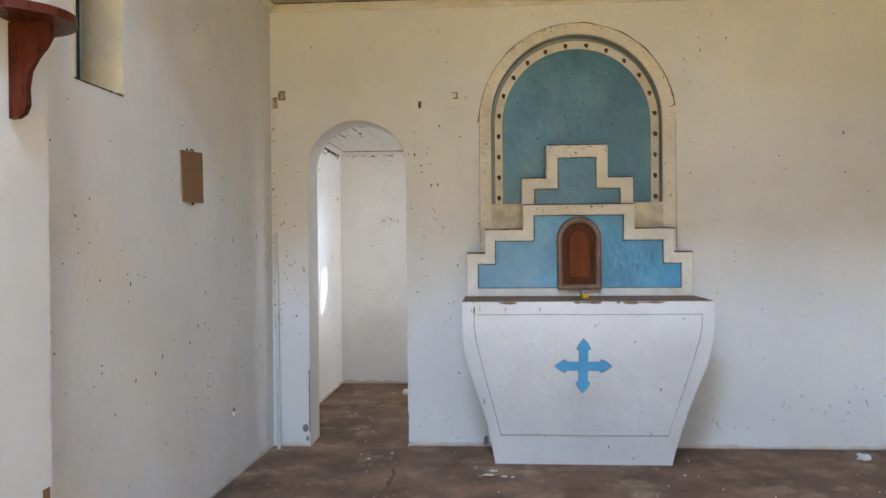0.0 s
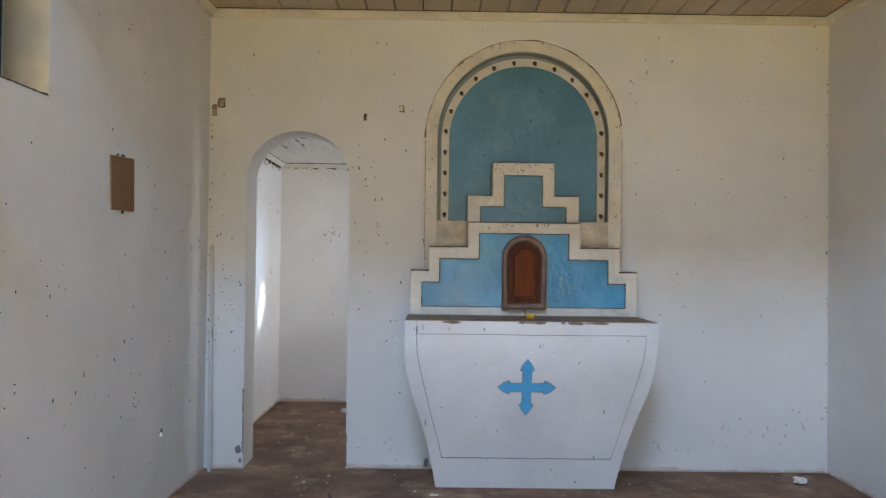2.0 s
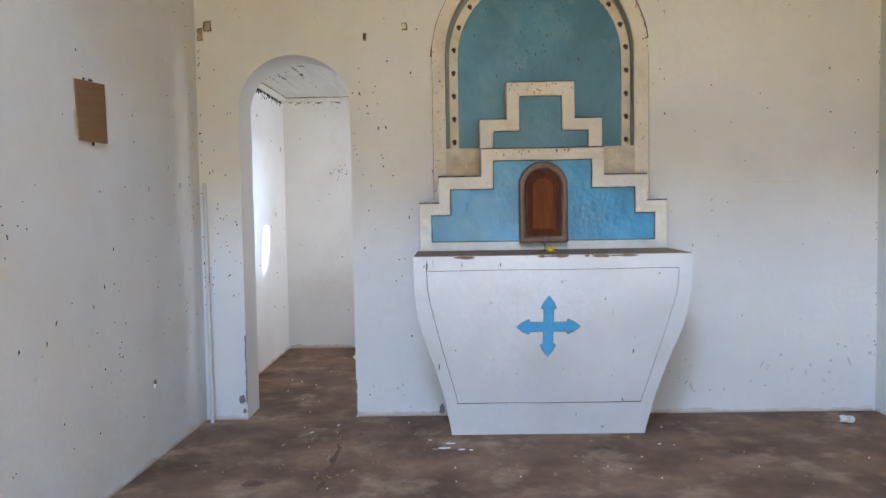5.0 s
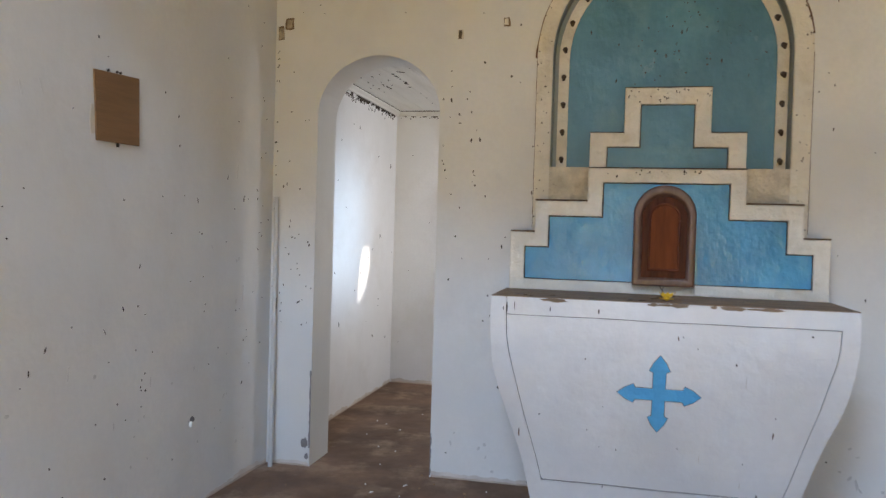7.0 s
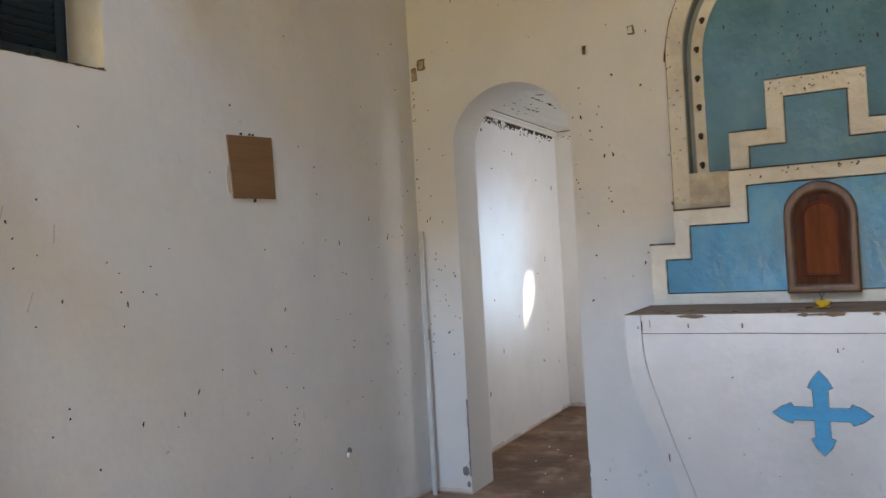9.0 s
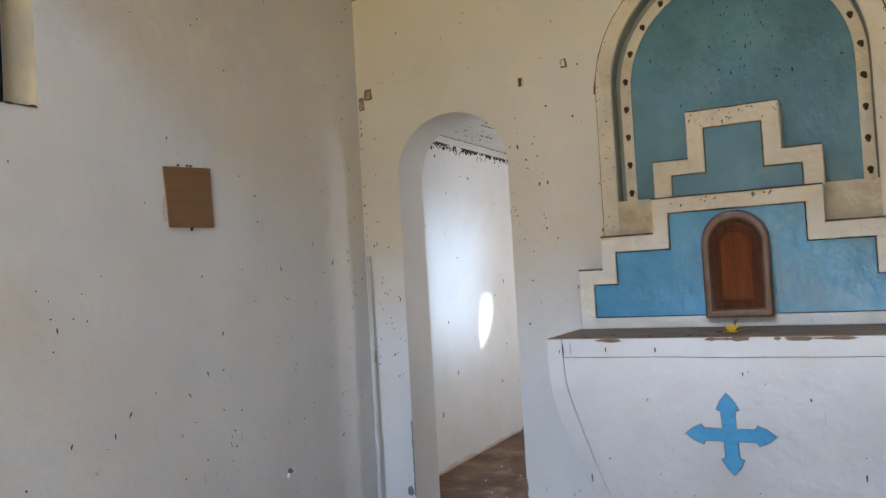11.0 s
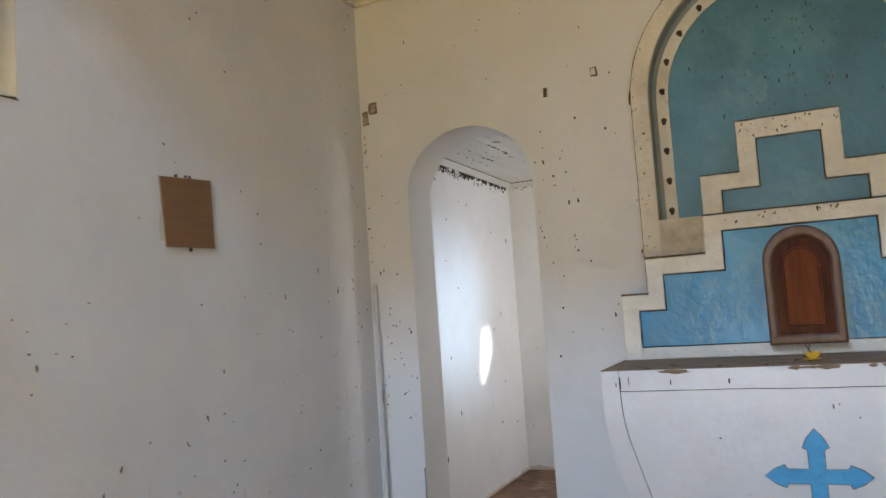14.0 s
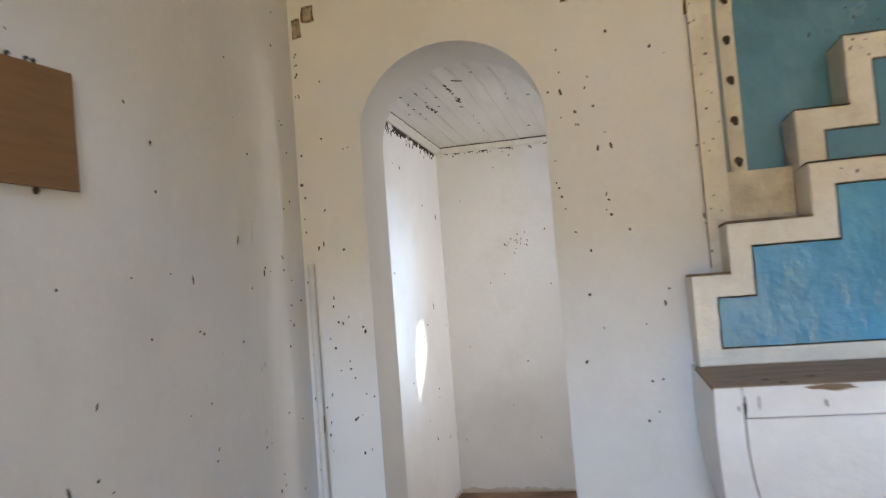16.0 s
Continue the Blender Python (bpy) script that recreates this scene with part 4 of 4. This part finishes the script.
blot("plaster_chip", edge + [(RX_ - 0.0005, 0.24), (RX_ - 0.0005, 0.02)], on_north, 0.0015, MORTAR, "dark chipped edge of the doorway plaster", "plaster chip")
for u in (3.80, 3.85, 3.87):
    blot("mud_dab", blob(u, 1.860 + (u - 3.8) * 0.05, 0.005, 0.005, int(u * 100)), on_west, 0.007, MUD, "small mud dab at the cardboard edge", "mud dab")
blot("mud_dab", blob(3.862, 1.588, 0.006, 0.009, 9), on_west, 0.008, MUD, "small mud dab at the cardboard edge", "mud dab")
scratch = [(1.72 + 0.28 * i / 12, 1.405 + 0.002 * noise.noise((i * 0.9, 1, 0))) for i in range(13)]
blot("scratch", scratch + [(u, v - 0.003) for u, v in reversed(scratch)], on_north, 0.001, TAPE, "faint scratched line on the white wall", "scratch")

# ---- small things on the altar top ----
flower = thing("flower", (0.462, 4.63, 1.031), "small yellow flower head lying on the altar", "flower")
for k in range(9):
    a = 2 * math.pi * k / 9
    bm = bmesh.new()
    prism(bm, [(0.004, -0.006), (0.020, -0.011), (0.034, 0.0), (0.020, 0.011), (0.004, 0.006)], 0.0, 0.003, lambda u, v, d: (0.462 + u * math.cos(a) - v * math.sin(a), 4.63 + u * math.sin(a) + v * math.cos(a), 1.034 + d + (0.9 if math.sin(a) > -0.3 else 0.2) * u))
    part("petal", bm, PETAL, flower)
bm = bmesh.new()
bmesh.ops.create_icosphere(bm, subdivisions=2, radius=0.010, matrix=Matrix.Translation((0.462, 4.63, 1.041)))
part("centre", bm, PETAL, flower)
for k, (a, b) in enumerate((((0.40, 4.66, 1.034), (0.49, 4.80, 1.038)), ((0.44, 4.72, 1.034), (0.46, 4.86, 1.075)), ((0.47, 4.71, 1.034), (0.44, 4.88, 1.080)), ((0.43, 4.80, 1.034), (0.53, 4.84, 1.040)))):
    bm = bmesh.new()
    tube(bm, a, b, 0.0028, 6, 0.0014)
    tagged(part("twig", bm, TWIG), "thin dry brown twig lying on the altar top", "twig", "dry twigs on the altar")
for k in range(14):
    u, v = random.Random(200 + k).uniform(-0.22, 1.12), random.Random(300 + k).uniform(4.53, 4.70)
    blot("paint_flake", blob(u, v, random.Random(k).uniform(0.006, 0.024), random.Random(k + 50).uniform(0.003, 0.010), 400 + k, 11), lambda a, b, d: (a, b, 1.0312 + d), 0.003, random.Random(k).choice((DUST, TWIG, TWIG, MORTAR)), "loose flake of peeled paint on the altar top", "paint flake")
for k in range(11):
    u = random.Random(500 + k).uniform(-0.22, 1.12)
    blot("plaster_chip", blob(u, 1.022, random.Random(520 + k).uniform(0.012, 0.05), random.Random(540 + k).uniform(0.004, 0.010), 600 + k, 14), lambda a, b, d: (a, alt_front(min(b, 1.028)) - d - 0.0012, min(b, 1.0285)), 0.001, DUST_TOP, "chipped paint along the altar top edge", "plaster chip")

patch = [(2.318 + 0.004 * noise.noise((i * 0.8, 1.1, 0)), 0.02 + 0.58 * i / 14) for i in range(15)]
blot("plaster_chip", patch + [(2.356 + 0.005 * noise.noise((i * 0.8, 5.1, 0)), 0.02 + 0.58 * i / 14) for i in range(14, -1, -1)], lambda u, v, d: (-1.4998 + d, u, v), 0.002, CARDBOARD, "bare brown strip where the pier plaster broke away", "plaster chip")

# dirty drips and scuffs on the altar front
for k, (u, v, w, h) in enumerate(((AX - 0.652, 0.985, 0.0028, 0.030), (AX - 0.620, 0.992, 0.0016, 0.020), (AX - 0.667, 0.978, 0.002, 0.008), (AX - 0.47, 0.985, 0.003, 0.012), (AX - 0.27, 0.982, 0.003, 0.012), (AX + 0.05, 0.888, 0.003, 0.010), (AX + 0.16, 0.37, 0.002, 0.022), (AX + 0.33, 0.26, 0.002, 0.016), (AX + 0.15, 0.13, 0.003, 0.012), (AX + 0.44, 0.50, 0.004, 0.014), (AX + 0.30, 0.055, 0.006, 0.005), (AX - 0.60, 0.42, 0.004, 0.022), (AX + 0.32, 0.72, 0.002, 0.030))):
    blot("drip", blob(u, v, w, h, 800 + k, 10), lambda a, b, d: (a, alt_front(b) - d - 0.0022, b), 0.001, MUD if k < 5 else STAIN_GREY if k in (6, 7, 12) else BOX_RIM, "dirty brown drip mark on the white altar front", "drip mark")

# white strips that stand in for daylight through the sacristy ceiling joints
for k, (x, y0, y1) in enumerate(((-1.206, 5.79, 6.0), (-1.124, 5.73, 5.85), (-1.040, 5.71, 5.83), (-1.028, 5.90, 6.18), (-0.950, 5.81, 5.92), (-0.938, 5.90, 6.26))):
    line = [(x + 0.012 * i / 8 + 0.003 * noise.noise((i * 0.9, k, 2)), y0 + (y1 - y0) * i / 8) for i in range(9)]
    blot("light_slit", line + [(a + 0.001 + 0.005 * math.sin(math.pi * i / 8), b) for i, (a, b) in reversed(list(enumerate(line)))], lambda u, v, d: (u, v, SZ - 0.001 - d), 0.006, PAPER, "white strip painted in for light through a ceiling joint", "paint splinter")

# damp stains, worn dusty patches and flakes on the floor


def bed(u, v, d):
    return (u, v, d + (0.0111 if u > -0.66 else 0.0001))


for k, (u, v, ru, rv) in enumerate(((-1.40, 4.27, 0.07, 0.045), (-1.33, 4.36, 0.03, 0.02), (-1.02, 4.05, 0.06, 0.05))):
    blot("floor_stain", blob(u, v, ru, rv, 700 + k, 26), lambda a, b, d: (a, b, d * 0.5), 0.0012, DAMP, "dark damp stain on the brown cement floor", "stain")
seam = [(-0.700 + 0.028 * noise.noise((i * 0.35, 2.0, 0)), 3.95 + 0.72 * i / 26) for i in range(27)]
seam_out = [(u + 0.012 + 0.030 * math.sin(math.pi * i / 26) + 0.01 * noise.noise((i * 0.5, 8.0, 0)), v) for i, (u, v) in enumerate(seam)]
blot("floor_stain", seam + [(min(u, -0.675), v) for u, v in reversed(seam_out)], lambda a, b, d: (a, b, d * 0.5), 0.0012, DAMP, "dark damp stain along the edge of the raised screed", "stain")
for k, (u, v, ru, rv) in enumerate(((-0.124, 4.518, 0.034, 0.010), (-0.09, 4.598, 0.030, 0.008), (-0.028, 4.49, 0.018, 0.008), (-0.17, 4.50, 0.014, 0.009), (0.02, 4.48, 0.010, 0.006), (-0.20, 4.66, 0.008, 0.005), (1.02, 4.55, 0.010, 0.006))):
    blot("plaster_flake", blob(u, v, ru, rv, 720 + k, 10), bed, 0.004, PAPER if k != 3 else DUST, "pale flake of plaster lying on the floor", "plaster flake")

# earth-stained foot of the walls


def foot_stain(name, u0, u1, place, seed):
    """A faint wash of earth with a browner line at the floor, both with uneven tops."""
    n = int((u1 - u0) / 0.02)
    for label, mat, high, lift in (("faint earth wash on the foot of the plaster wall", WASH, 0.024, 0.0012), ("earth-stained foot of the plaster wall", STAIN, 0.009, 0.002)):
        top = [(u0 + (u1 - u0) * i / n, high * (1 + 0.7 * noise.noise((i * 0.13, seed, 0)) + 0.6 * noise.noise((i * 0.6, seed + 3, 0)))) for i in range(n + 1)]
        bm = bmesh.new()
        prism(bm, top + [(u1, 0.0), (u0, 0.0)], 0.0003, lift, place)
        tagged(part(name, bm, mat), label, "stain", kind="structure")


foot_stain("stain_west", 2.4, 5.16, on_west, 1.5)
foot_stain("stain_north", -0.66, 2.47, lambda u, v, d: (u, WY - d, v + 0.010), 2.5)
foot_stain("stain_north_corner", -1.58, JX - 0.002, on_north, 3.5)
foot_stain("stain_sacristy", WB + 0.01, SN - 0.01, lambda u, v, d: (SW + d, u, v), 4.5)
foot_stain("stain_sacristy_end", SW + 0.01, 0.6, lambda u, v, d: (u, SN - d, v), 5.5)
foot_stain("stain_east", 2.0, 5.16, lambda u, v, d: (X_EAST - d, u, v + 0.010), 6.5)
spots = [(rnd.uniform(5.75, 6.6), SZ - 0.05 - abs(rnd.gauss(0, 0.03))) for _ in range(60)]
specks("mould_specks", lambda u, v, d: (SW + d + 0.0004, u, v), spots, "thick black mould drips under the sacristy cornice", MUD, seed=33, size=(0.004, 0.011), long=3)


def mould_fringe(u0, u1, place, seed, deep):
    """Black mould hanging in ragged tufts along the foot of a cornice, with bare stretches."""
    n = int((u1 - u0) / 0.006)
    bm = bmesh.new()
    run = []

    def close():
        if len(run) > 2:
            prism(bm, [(u, SZ - 0.0395) for u, _ in run] + [(u, SZ - 0.0405 - h) for u, h in reversed(run)], 0.0004, 0.004, place)
        run.clear()

    for i in range(n + 1):
        h = deep * (noise.noise((i * 0.11, seed, 0)) + 0.25 + 0.7 * noise.noise((i * 0.7, seed + 2, 0)))
        if h > 0.001:
            run.append((u0 + (u1 - u0) * i / n, h))
        else:
            close()
    close()
    tagged(part("mould_fringe", bm, MUD), "black mould along the foot of the sacristy cornice", "mould", kind="stuff")


mould_fringe(WB + 0.3, SN - 0.02, lambda u, v, d: (SW + d, u, v), 1.7, 0.036)
mould_fringe(SW + 0.03, 0.2, lambda u, v, d: (u, SN - d, v), 4.2, 0.011)

# long thin scrapes on the side wall
for k, (u, v, length, lean) in enumerate(((3.20, 2.36, 0.06, -0.5), (2.78, 1.50, 0.07, 0.3), (2.95, 1.45, 0.06, 0.1), (3.38, 1.72, 0.05, -0.3), (3.47, 1.74, 0.05, -0.4), (4.78, 1.56, 0.07, 0.1), (4.86, 0.95, 0.08, 0.15), (3.62, 0.75, 0.05, 0.1), (2.86, 1.24, 0.06, 0.35))):
    line = [(u + lean * length * (i / 6 - 0.5) + 0.002 * noise.noise((i * 0.7, k, 0)), v + length * (i / 6 - 0.5)) for i in range(7)]
    blot("scrape", line + [(a + 0.003, b) for a, b in reversed(line)], on_west, 0.0012, STAIN_GREY, "thin grey scrape in the white plaster", "scrape")
